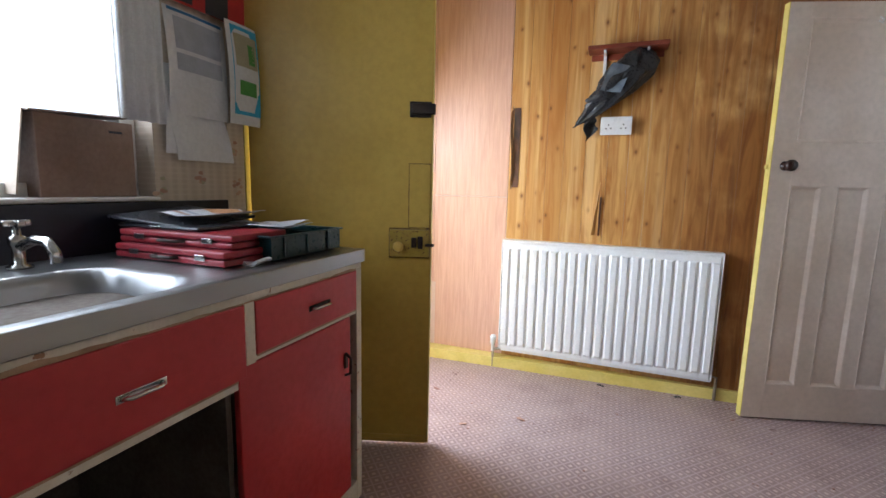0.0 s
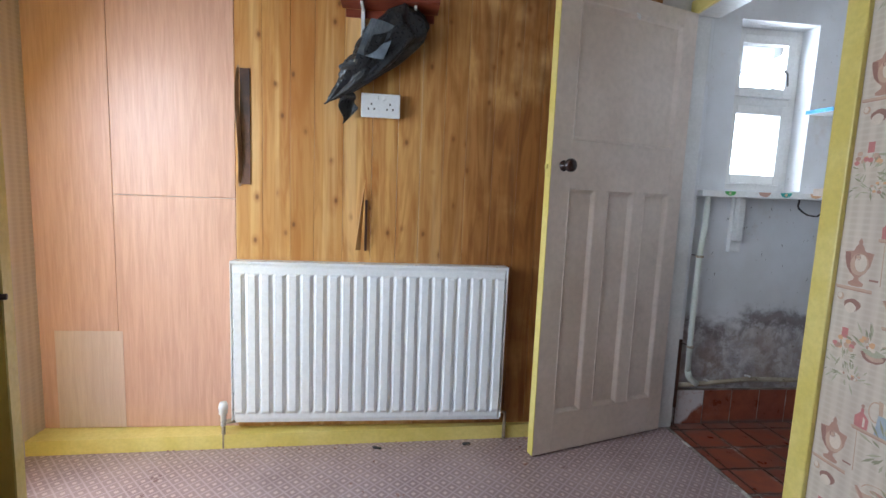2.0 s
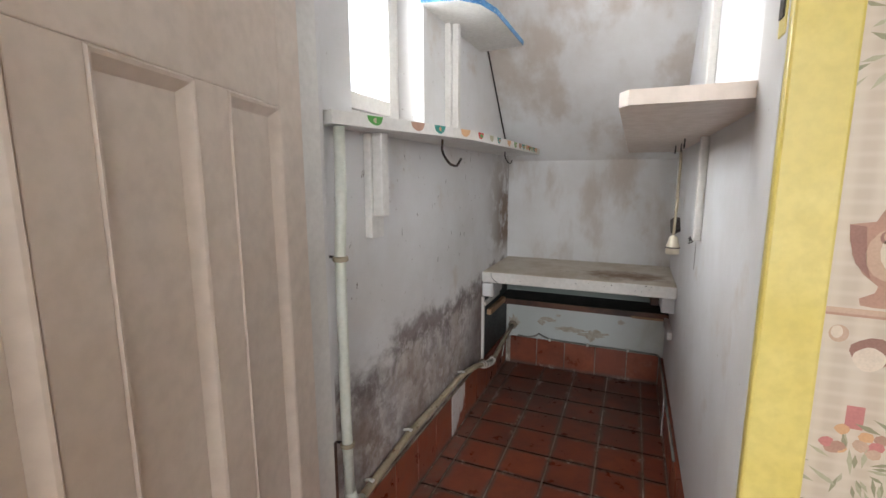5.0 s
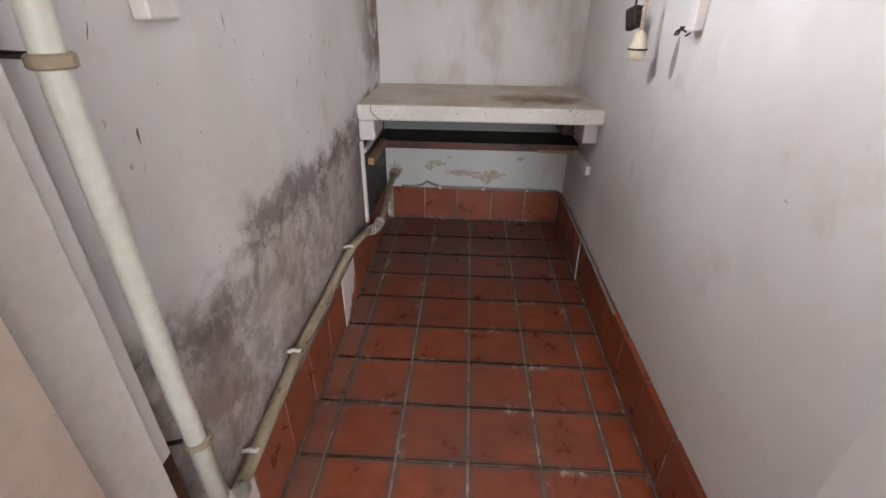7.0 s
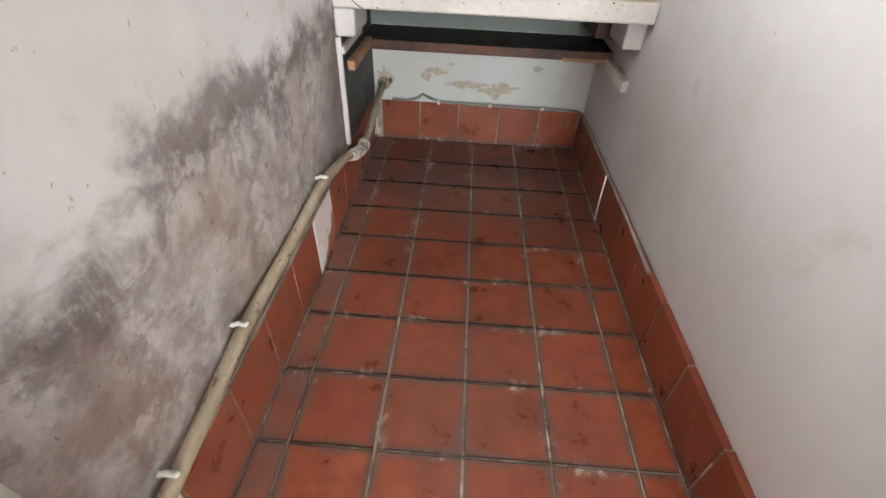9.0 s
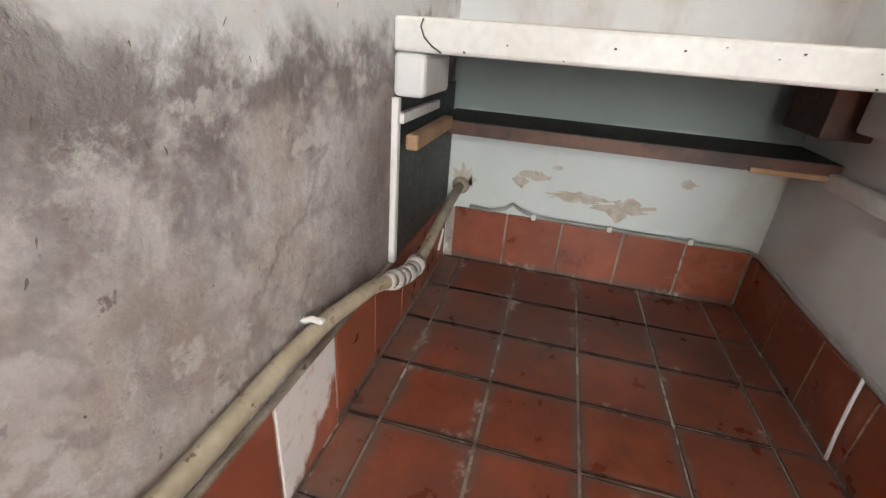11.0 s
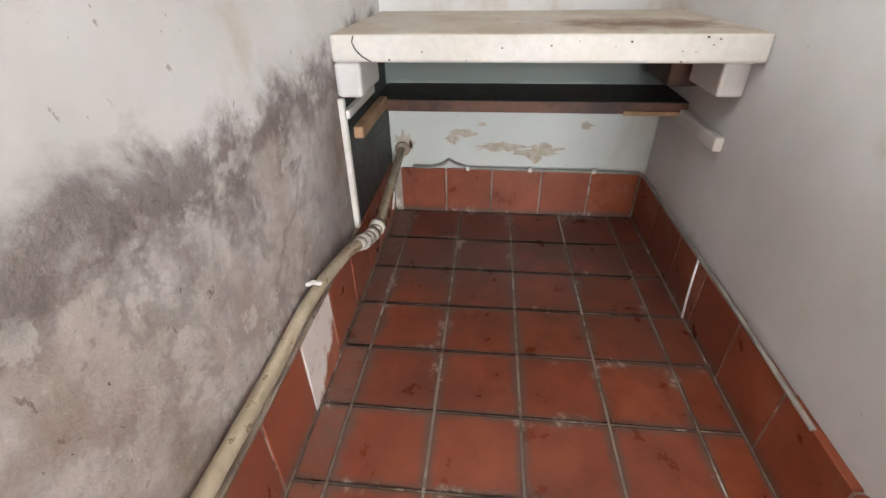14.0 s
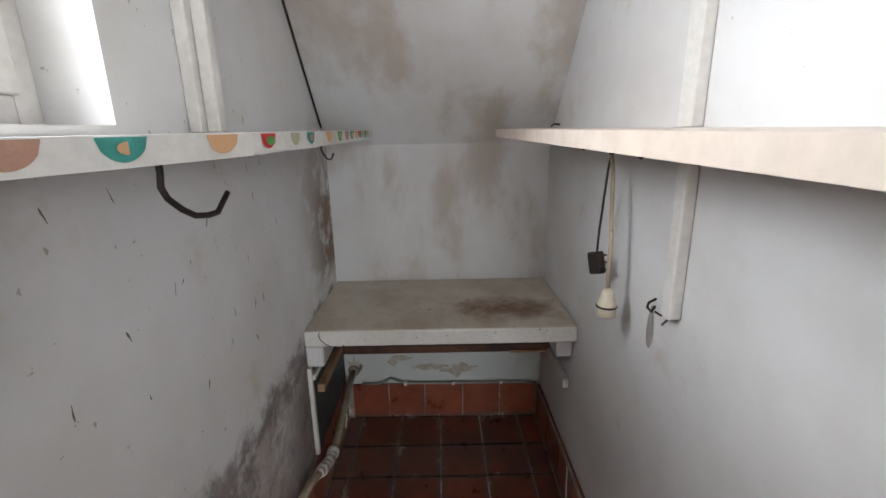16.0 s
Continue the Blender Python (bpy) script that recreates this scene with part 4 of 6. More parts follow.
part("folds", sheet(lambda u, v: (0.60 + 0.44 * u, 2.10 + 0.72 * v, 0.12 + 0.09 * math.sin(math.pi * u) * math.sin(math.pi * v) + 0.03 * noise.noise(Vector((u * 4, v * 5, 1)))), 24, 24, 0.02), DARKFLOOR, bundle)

# steel sink top: rim, bowl and drainer in one pressing
BX0, BX1, BY0, BY1, BD_ = 0.70, 1.082, 2.16, 2.865, 0.165


def sink_point(u, v):
    x, y = WX + 0.02 + (CF + 0.004 - WX - 0.02) * u, CY0 + (CY1 - CY0) * v
    cx, cy, hx, hy = (BX0 + BX1) / 2, (BY0 + BY1) / 2, (BX1 - BX0) / 2, (BY1 - BY0) / 2
    rr = 0.11
    qx, qy = max(abs(x - cx) - hx + rr, 0), max(abs(y - cy) - hy + rr, 0)
    d = rr - math.hypot(qx, qy) if (qx > 0 or qy > 0) else max(rr, min(hx - abs(x - cx), hy - abs(y - cy)))
    k = min(max(d / 0.045, 0), 1)
    z = CT - BD_ * (k * k * (3 - 2 * k))
    if y > BY1 + 0.05 and 0.66 < x < 1.04:
        f = ((y - BY1) / 0.045) % 1
        z += 0.0018 * max(0, math.sin(math.pi * min(1, abs(f - 0.5) * 2)))
    lip = min(max(1 - abs(x - (CF - 0.004)) / 0.012, 0), 1)
    return (x, y, z + 0.004 * lip)


top = thing("kitchen_sink", (0.8, 2.4, 0.86), "stainless steel sink and drainer with a thick pale front edge", "sink")
bm = sheet(sink_point, 76, 150)
part("basin", bm, STEEL, top, "", True)
part("edge_strip", one(CF + 0.004, CY0, 0.864, CF + 0.010, CY1, CT + 0.002, bevel=0.002), STEEL, top, "steel front lip")
part("end_strip", boxes((CF - 0.05, CY1, 0.864, CF + 0.010, CY1 + 0.006, CT + 0.002), (WX + 0.02, CY1, 0.864, CF - 0.05, CY1 + 0.006, CT + 0.002), bevel=0.002), CABCREAM, top, "pale ribbed end strip")
part("deck", one(WX + 0.02, CY0, 0.8625, CF + 0.003, BY0 - 0.12, 0.868), CABCREAM, top)
part("waste", lathe([(0.03, 0), (0.03, 0.003), (0.02, 0.003), (0.018, 0.001)], 18, pose(0.87, 2.5, CT - BD_ + 0.0005)), CHROME, top)

structure("wall_splashback", boxes((WX, CY0, 0.862, WX + 0.019, CY1 + 0.02, 1.052), bevel=0.003), NAVY, "dark navy painted splashback behind the sink")

tap = thing("tap", (0.585, 2.60, CT), "old chrome pillar tap over the sink", "tap")
TY = 2.765
part("body", lathe([(0.026, 0), (0.026, 0.006), (0.014, 0.012), (0.013, 0.05), (0.018, 0.06), (0.018, 0.075), (0.009, 0.08), (0.009, 0.10)], 18, pose(0.60, TY, CT + 0.001)), CHROME, tap, "", True)
part("spout", tube([(0.612, TY, CT + 0.055), (0.66, TY + 0.005, CT + 0.072), (0.70, TY + 0.008, CT + 0.070), (0.722, TY + 0.01, CT + 0.045), (0.724, TY + 0.01, CT + 0.022)], 0.012, 14), CHROME, tap, "", True)
part("head", boxes((0.572, TY - 0.009, CT + 0.101, 0.628, TY + 0.009, CT + 0.116), (0.591, TY - 0.028, CT + 0.101, 0.609, TY + 0.028, CT + 0.116), bevel=0.004), CHROME, tap, "cross-head handle")

# two red cases, one on the other
def case(at, turn, length, depth, high, label):
    c = thing("case", at, label, "case", "red tool cases")
    m = pose(*at, 0, 0, turn)
    part("base", boxes((0, 0, 0, depth, length, high * 0.5 - 0.001), bevel=0.005, m=m), DARKRED, c)
    part("lid", boxes((0, 0, high * 0.5 + 0.001, depth, length, high), bevel=0.005, m=m), DARKRED, c)
    for k in (0.2, 0.8):
        part("clasp", boxes((depth, length * k - 0.018, high * 0.32, depth + 0.004, length * k + 0.018, high * 0.72), bevel=0.001, m=m), CHROME, c)
    part("handle", tube([m @ Vector(p) for p in ((depth, length * 0.4, high * 0.4), (depth + 0.018, length * 0.42, high * 0.4), (depth + 0.018, length * 0.58, high * 0.4), (depth, length * 0.6, high * 0.4))], 0.005, 8), IRON, c, "", True)
    return c


case((0.62, 3.19, CT + 0.004), -90, 0.40, 0.22, 0.038, "flat dark red case with clasps lying on the drainer")
case((0.605, 3.20, CT + 0.0435), -88, 0.40, 0.21, 0.036, "flat dark red case stacked on another red case")
blk = thing("case", (0.6, 3.1, CT + 0.077), "shiny black case lying open on the red cases", "case")
part("shell", boxes((0.56, 3.02, CT + 0.081, 0.88, 3.24, CT + 0.092), bevel=0.006, m=pose(0, 0, 0)), BLACK, blk)
part("lid", boxes((-0.01, 0, 0, 0.26, 0.30, 0.010), bevel=0.004, m=pose(0.56, 3.00, CT + 0.104, 3, 5, 8)), BLACK, blk)
part("catch", boxes((0.70, 3.015, CT + 0.083, 0.74, 3.019, CT + 0.090), bevel=0.001), CHROME, blk)

tray = thing("cutlery_tray", (0.85, 3.28, CT), "dark green plastic divided cutlery tray on the drainer", "tray")
TX0, TX1, TY0, TY1, TZ = 0.70, 1.05, 3.10, 3.42, CT + 0.005
part("base", one(TX0, TY0, TZ, TX1, TY1, TZ + 0.004), GREENTRAY, tray)
for r in ((TX0, TY0, TX1, TY0 + 0.004), (TX0, TY1 - 0.004, TX1, TY1), (TX0, TY0 + 0.004, TX0 + 0.004, TY1 - 0.004), (TX1 - 0.004, TY0 + 0.004, TX1, TY1 - 0.004),
          (TX0 + 0.004, TY0 + 0.11, TX1 - 0.004, TY0 + 0.113), (TX0 + 0.004, TY0 + 0.205, TX1 - 0.004, TY0 + 0.208)):
    part("side", one(r[0], r[1], TZ + 0.0042, r[2], r[3], TZ + 0.062), GREENTRAY, tray)
for r in ((TX0 - 0.008, TY0 - 0.008, TX1 + 0.008, TY0 + 0.004), (TX0 - 0.008, TY1 - 0.004, TX1 + 0.008, TY1 + 0.008), (TX1 - 0.004, TY0 + 0.004, TX1 + 0.008, TY1 - 0.004), (TX0 - 0.008, TY0 + 0.004, TX0 + 0.004, TY1 - 0.004)):
    part("rim", one(r[0], r[1], TZ + 0.0622, r[2], r[3], TZ + 0.067, bevel=0.0015), GREENTRAY, tray)
for k in range(3):
    part("rib", boxes((TX1 + 0.0002, TY0 + 0.045 + 0.1 * k, TZ + 0.005, TX1 + 0.006, TY0 + 0.062 + 0.1 * k, TZ + 0.061), bevel=0.002), GREENTRAY, tray)


def leaflet(name, at, turn, w, h, label, bars, tint=None):
    """A loose printed sheet, slightly waved, with bars of print."""
    t = thing(name, at, label, "paper", "loose papers")
    m = pose(*at, 0, 0, turn)
    wav = lambda u, v, k=0: m @ Vector((w * u, h * v, 0.006 + k + 0.006 * math.sin(5 * u + 3 * v) * (0.3 + v)))
    part("page", sheet(lambda u, v: wav(u, v), 12, 12, 0.0012), SHEET, t)
    for u0, u1, v0, v1, ink in bars:
        part("print", sheet(lambda u, v: wav(u0 + (u1 - u0) * u, v0 + (v1 - v0) * v, 0.0016), 6, 6), INK[ink], t)
    return t


leaflet("leaflet", (0.62, 3.10, CT + 0.115), -20, 0.18, 0.25, "crumpled white leaflet with orange and brown print on the tray", [(0.05, 0.5, 0.5, 0.95, "orange"), (0.1, 0.9, 0.1, 0.16, "tan"), (0.1, 0.9, 0.22, 0.28, "grey"), (0.55, 0.9, 0.5, 0.9, "pink")])
leaflet("leaflet", (0.76, 3.16, CT + 0.083), 12, 0.24, 0.17, "white letter with grey lines lying over the tray", [(0.1, 0.9, 0.2, 0.26, "grey"), (0.1, 0.8, 0.36, 0.42, "grey"), (0.1, 0.5, 0.7, 0.8, "tan")])
leaflet("leaflet", (0.80, 3.28, CT + 0.074), -5, 0.16, 0.12, "small white slip of paper on the tray rim", [(0.1, 0.7, 0.3, 0.36, "grey")])
cloth = thing("cloth", (1.0, 3.07, CT), "small folded white cloth beside the tray", "cloth")
part("fold", sheet(lambda u, v: (0.99 + 0.07 * u, 3.03 + 0.06 * v, CT + 0.012 + 0.008 * math.sin(7 * u + 2 * v)), 8, 8, 0.008), SHEET, cloth)

# cardboard box on the sill
cb = thing("cardboard_box", (0.38, 3.0, 1.068), "brown cardboard box with open flaps on the window sill", "box")
m = pose(0.475, 2.885, 1.0675, 0, 0, 2)
part("body", boxes((-0.20, 0, 0, 0.0, 0.265, 0.225), bevel=0.002, m=m), CARD, cb)
part("flap", boxes((-0.20, -0.004, 0.226, 0.012, 0.27, 0.230), m=m @ pose(0, 0, 0, 3, 0, 0)), CARD, cb)
part("flap", boxes((-0.19, -0.050, -0.004, -0.01, -0.046, 0.222), m=m @ pose(0, 0, 0.006, -8, 0, 0)), CARDEDGE, cb, "pale inner flap")
part("label", boxes((0.0005, 0.19, 0.19, 0.0015, 0.23, 0.197), m=m), INK["dark"], cb)

# curtain beside the window
cur = thing("net_curtain", (WX + 0.02, 3.10, 1.6), "thin white net curtain at the side of the kitchen window", "curtain")
part("drape", sheet(lambda u, v: (WX + 0.022 + 0.010 * math.sin(26 * u), 3.08 + 0.14 * u, 1.30 + 0.80 * v), 40, 6, 0.0015), CURTAIN, cur, "", True)


# calendars and papers hanging on the wall
def hanging(name, y0, y1, z0, z1, out, label, bars, material=None, category="calendar", tip=0.0):
    t = thing(name, (WX + out, (y0 + y1) / 2, z0), label, category)
    f = lambda u, v, k=0.0: (WX + out + k + 0.012 * math.sin(math.pi * v) * (1 - 0.5 * u) + 0.010 * (1 - v) + 0.004 * math.sin(4 * u), y0 + (y1 - y0) * u + tip * (1 - v), z0 + (z1 - z0) * v)
    part("page", sheet(f, 10, 10, 0.0015), material or SHEET, t)
    for u0, u1, v0, v1, ink in bars:
        part("print", sheet(lambda u, v: f(u0 + (u1 - u0) * u, v0 + (v1 - v0) * v, 0.0022), 8, 8), INK[ink], t)
    return t


hanging("calendar", 3.235, 3.475, 1.34, 1.68, 0.018, "wall calendar with pale blue grid hanging on the wallpaper", [(0.12, 0.9, 0.62, 0.92, "grey"), (0.12, 0.9, 0.42, 0.58, "grey"), (0.05, 0.95, 0.96, 0.99, "deepblue")])
hanging("calendar", 3.445, 3.625, 1.335, 1.70, 0.055, "blue-bordered calendar with a photograph of greenery and green print", [(0.1, 0.97, 0.10, 0.97, "sky")])
hanging("calendar_page", 3.465, 3.59, 1.385, 1.675, 0.061, "white calendar leaf with a photo and a green notice", [(0.05, 0.95, 0.55, 0.95, "sage"), (0.55, 0.95, 0.6, 0.85, "leaf"), (0.15, 0.85, 0.20, 0.38, "leaf")])
hanging("paper", 3.23, 3.47, 1.19, 1.345, 0.012, "creased sheets of white paper pinned under the calendar", [], tip=0.03, category="paper")
hanging("paper", 3.22, 3.34, 1.21, 1.50, 0.008, "grey-white letter hanging behind the calendar", [], category="paper")
hanging("poster", 3.24, 3.58, 1.70, 2.02, 0.010, "red and black poster pinned above the calendars", [(0.45, 0.75, 0.0, 0.5, "dark"), (0.0, 0.3, 0.02, 0.1, "dark")], INK["red"], "poster")
hanging("rosette", 3.605, 3.64, 1.60, 1.66, 0.06, "small pink paper decoration on the calendar", [], INK["pink"], "decoration")

# a few scraps on the vinyl
for i, (x, y, s, mt, lab) in enumerate(((2.05, 2.98, 0.018, SHEET, "scrap of white paper on the floor"), (1.55, 4.20, 0.016, INK["rust"], "rust-coloured flake on the floor"),
                                        (1.05, 4.35, 0.014, INK["brown"], "brown crumb of debris on the floor"), (2.0, 4.45, 0.012, INK["brown"], "brown crumb of debris on the floor"),
                                        (2.52, 4.62, 0.013, INK["brown"], "brown crumb of debris by the door"), (1.30, 4.05, 0.015, INK["rust"], "rust-coloured flake on the floor"),
                                        (2.3, 4.78, 0.014, INK["dark"], "dark grit by the skirting"), (1.9, 4.76, 0.014, INK["dark"], "dark grit by the skirting"))):
    t = thing("debris", (x, y, 0), lab, "debris", "scraps on the kitchen floor")
    part("flake", sheet(lambda u, v: (x + s * (u * 2 - 1) * (1 + 0.4 * v), y + s * (v - 0.5) * (1 + 0.3 * math.sin(5 * u)), 0.003 + 0.004 * math.sin(3 * u + i)), 4, 3, 0.002), mt, t)
rng = random.Random(5)
bm = bmesh.new()
for _ in range(260):
    if rng.random() < 0.6:
        x, y = rng.uniform(0.9, 3.2), WR - 0.02 - abs(rng.gauss(0, 0.05)) - 0.004
    else:
        x, y = rng.uniform(0.8, 3.25), rng.uniform(2.6, 4.8)
    s = rng.uniform(0.0012, 0.004)
    box(bm, x - s, y - s * 0.7, 0.0002, x + s, y + s * 0.7, s * 0.9, m=None)
tagged(part("grit", bm, INK["brown"]), "fine brown grit and splinters on the vinyl", kind="stuff")

# ---- pantry things ----
# long painted shelf under the window
ls = thing("shelf", (4.1, 4.86, 1.175), "narrow white pantry shelf with coloured blobs painted on its edge", "shelf")
LZ0, LZ1 = 1.160, 1.188
bm = prism([(3.402, PYL - 0.001), (3.402, 4.905), (3.55, 4.865), (3.75, 4.81), (3.93, 4.772), (4.60, 4.762), (4.895, 4.765), (4.920, 4.775), (4.925, PYL - 0.001)], LZ0, LZ1, "z")
part("board", bm, TRIMWHITE, ls)


def edge_y(x):
    pts = ((3.402, 4.905), (3.55, 4.865), (3.75, 4.81), (3.93, 4.772), (4.60, 4.762), (4.895, 4.765))
    for (a, ya), (b, yb) in zip(pts, pts[1:]):
        if x <= b:
            return ya + (yb - ya) * (x - a) / (b - a)
    return pts[-1][1]


blob_rng = random.Random(3)
BX = [3.52, 3.662, 3.749, 3.875, 3.980, 4.090, 4.175, 4.306, 4.40, 4.475, 4.535, 4.595, 4.645, 4.70, 4.75, 4.80]
for i, x in enumerate(BX):
    ink = ("leaf", "rust", "teal", "orange", "red", "sage", "teal", "orange")[i % 8]
    w = 0.022 + 0.006 * blob_rng.random()
    bm = bmesh.new()
    n = 14
    lo = []
    for k in range(n + 1):
        s = -1 + 2 * k / n
        xx = x + w * s
        lo.append((bm.verts.new((xx, edge_y(xx) - 0.0012, LZ1 - 0.0015)), bm.verts.new((xx, edge_y(xx) - 0.0012, LZ1 - 0.003 - 0.020 * math.sqrt(max(0, 1 - s * s)) * (0.94 + 0.06 * math.sin(2 * s + i))))))
    for a, b in zip(lo, lo[1:]):
        bm.faces.new((a[0], b[0], b[1], a[1]))
    part("painted_blob", bm, INK[ink], ls, ink.replace("sage", "olive").replace("leaf", "green") + " painted fruit shape")
    if i % 2 == 0:
        bm = bmesh.new()
        vs = [bm.verts.new((x + w * 0.15 + w * 0.6 * math.cos(a), edge_y(x) - 0.0022, LZ1 - 0.011 + 0.006 * math.sin(a))) for a in (2 * math.pi * k / 10 for k in range(10))]
        bm.faces.new(vs)
        part("painted_blob", bm, INK[("sage", "orange", "leaf", "rust")[i // 2 % 4]], ls, "second colour of a painted fruit")
part("bracket", boxes((3.592, PYL - 0.022, 0.892, 3.652, PYL - 0.0005, 1.159), (3.600, PYL - 0.050, 0.95, 3.634, PYL - 0.0225, 1.159), bevel=0.003), TRIMWHITE, ls, "white painted timber bracket")


def hook(x, y, z, s, group_label):
    h = thing("hook", (x, y, z), group_label, "hook", "black wire hooks under the shelves")
    pts = [(x, y, z), (x, y, z - 0.012 * s), (x - 0.003 * s, y, z - 0.026 * s), (x + 0.002 * s, y - 0.002, z - 0.038 * s), (x + 0.020 * s, y - 0.004, z - 0.052 * s), (x + 0.041 * s, y - 0.006, z - 0.063 * s), (x + 0.065 * s, y - 0.008, z - 0.067 * s), (x + 0.084 * s, y - 0.010, z - 0.067 * s), (x + 0.098 * s, y - 0.011, z - 0.057 * s), (x + 0.112 * s, y - 0.012, z - 0.047 * s)]
    part("wire", tube(pts, 0.0035 * s, 8), IRON, h, "", True)


hook(3.858, 4.850, LZ0, 1.12, "bent black iron hook under the painted shelf")
hook(4.56, 4.850, LZ0, 0.72, "bent black iron hook under the shelf end")

# upper corner shelf with a blue edge
cs = thing("corner_shelf", (4.2, 4.87, 1.58), "small white corner shelf with a blue painted edge", "shelf")
cpts = [(3.935, PYL - 0.001), (3.96, 4.84), (4.02, 4.79), (4.12, 4.768), (4.50, 4.768), (4.524, PYL - 0.001)]
part("board", prism(cpts, 1.575, 1.593, "z"), TRIMWHITE, cs)
bm = bmesh.new()
prev = None
for a, b in zip(cpts[:4], cpts[1:5]):
    d = Vector((b[0] - a[0], b[1] - a[1], 0)).normalized()
    nrm = Vector((d.y, -d.x, 0)) * 0.0025
    if nrm.y > 0:
        nrm = -nrm
    q = [(a[0], a[1]), (b[0], b[1]), (b[0] + nrm.x, b[1] + nrm.y), (a[0] + nrm.x, a[1] + nrm.y)]
    lo = [bm.verts.new((*v, 1.576)) for v in q]
    hi = [bm.verts.new((*v, 1.594)) for v in q]
    bm.faces.new(lo[::-1]), bm.faces.new(hi)
    for i in range(4):
        bm.faces.new((lo[i], lo[(i + 1) % 4], hi[(i + 1) % 4], hi[i]))
part("edging", bm, paint("blue edge paint", (0.04, 0.17, 0.40), (0.10, 0.30, 0.55), 30, 0.4, (0.6, 0.65, 0.7), chips=0.6), cs, "chipped blue edging")
part("bracket", boxes((4.125, PYL - 0.022, 1.189, 4.185, PYL - 0.0005, 1.5745), (4.142, PYL - 0.045, 1.189, 4.168, PYL - 0.0225, 1.5745), bevel=0.003), TRIMWHITE, cs, "white painted timber upright")

# cable up the corner of the soffit
slope = lambda z: 3.87 + (TOP - z) / (TOP - 1.135) * (PX1 - 3.87)
cab = thing("cable", (4.6, PYL, 1.5), "thin black cable pinned along the corner of the sloping soffit", "cable")
part("flex", tube([(slope(z) - 0.006 + 0.004 * math.sin(9 * z), PYL - 0.006, z) for z in [TOP - 0.02 - 0.08 * k for k in range(16)]], 0.0035, 6), IRON, cab, "", True)

# right-hand shelf
rs = thing("shelf", (4.1, 4.24, 1.17), "plain cream pantry shelf opposite the window", "shelf")
part("board", prism([(3.403, PYR + 0.001), (3.403, 4.335), (3.43, 4.350), (4.70, 4.352), (4.885, 4.352), (4.905, PYR + 0.001)], 1.160, 1.184, "z"), CREAM, rs)
part("batten", boxes((4.058, PYR + 0.0005, 1.185, 4.100, PYR + 0.020, 1.90), bevel=0.002), TRIMWHITE, rs, "white painted upright batten")
part("bracket", boxes((4.050, PYR + 0.0005, 0.868, 4.080, PYR + 0.022, 1.159), bevel=0.003), TRIMWHITE, rs, "white timber bracket with chipped paint")
part("nails", tube([(4.058, PYR + 0.02, 0.865), (4.050, PYR + 0.032, 0.860)], 0.002, 6, tube([(4.076, PYR + 0.02, 0.865), (4.083, PYR + 0.03, 0.871)], 0.002, 6)), IRON, rs, "bent nails at the bracket foot")

cord = thing("lamp_flex", (4.26, 4.2, 1.1), "old twisted flex on a hook with plug and bulb holder", "flex")
CX, CYY = 4.290, 4.185
part("hook", tube(arc((CX, CYY, 1.142), 0.012, 100, -170, 10, "xz"), 0.0022, 6), IRON, cord, "", True)
part("flex", tube([(CX, CYY, 1.131), (CX + 0.012, CYY, 1.10), (CX + 0.030, CYY - 0.002, 1.03), (CX + 0.045, CYY - 0.003, 0.96), (CX + 0.052, CYY - 0.004, 0.908)], 0.0028, 7), IRON, cord, "dark flex", True)
part("flex", tube([(CX, CYY, 1.131), (CX - 0.016, CYY, 1.10), (CX - 0.030, CYY + 0.002, 1.02), (CX - 0.046, CYY + 0.004, 0.95), (CX - 0.050, CYY + 0.006, 0.89), (CX - 0.058, CYY + 0.007, 0.858)], 0.0045, 8), PIPEPAINT, cord, "twisted grey cloth flex", True)
pm = pose(CX + 0.054, CYY - 0.004, 0.882, 0, 18, 15)
part("plug", boxes((-0.022, -0.011, -0.026, 0.018, 0.011, 0.026), bevel=0.005, m=pm), IRON, cord, "black three-pin plug")
for dz in (-0.016, 0.0, 0.016):
    part("pin", boxes((-0.040, -0.003, dz - 0.002, -0.0222, 0.003, dz + 0.002), m=pm), IRON, cord)
part("bulb_holder", lathe([(0.004, 0.0), (0.012, -0.006), (0.015, -0.022), (0.020, -0.034), (0.021, -0.060), (0.015, -0.062)], 18, pose(CX - 0.058, CYY + 0.007, 0.861)), paint("ivory bakelite", (0.66, 0.58, 0.44), (0.72, 0.65, 0.52), 8, 0.35), cord, "ivory bulb holder", True)
part("holder_ring", lathe([(0.0215, 0), (0.0225, 0.002), (0.0215, 0.004)], 18, pose(CX - 0.058, CYY + 0.007, 0.819)), IRON, cord)

for x, z in ((4.45, 1.148), (4.13, 1.148), (4.90, 1.185)):
    h = thing("cup_hook", (x, 4.2, z), "small dark cup hook screwed under the cream shelf", "hook", "cup hooks")
    if z < 1.16:
        part("hook", tube([(x, 4.19, 1.1595), (x, 4.19, z)] + arc((x + 0.011, 4.19, z - 0.004), 0.011, 160, 360, 8, "xz"), 0.0022, 6), IRON, h, "", True)
    else:
        part("hook", tube([(x, PYR, z + 0.01), (x, PYR + 0.02, z + 0.012), (x, PYR + 0.03, z + 0.004)], 0.003, 6), IRON, h, "", True)
wh = thing("wall_hook", (4.11, PYR, 0.88), "dark double wall hook with a grey rubbed mark below it", "hook")
part("hook", tube([(4.140, PYR, 0.872), (4.140, PYR + 0.014, 0.864), (4.132, PYR + 0.020, 0.858), (4.108, PYR + 0.023, 0.860), (4.098, PYR + 0.023, 0.874)], 0.0024, 8), IRON, wh, "", True)
bm = bmesh.new()
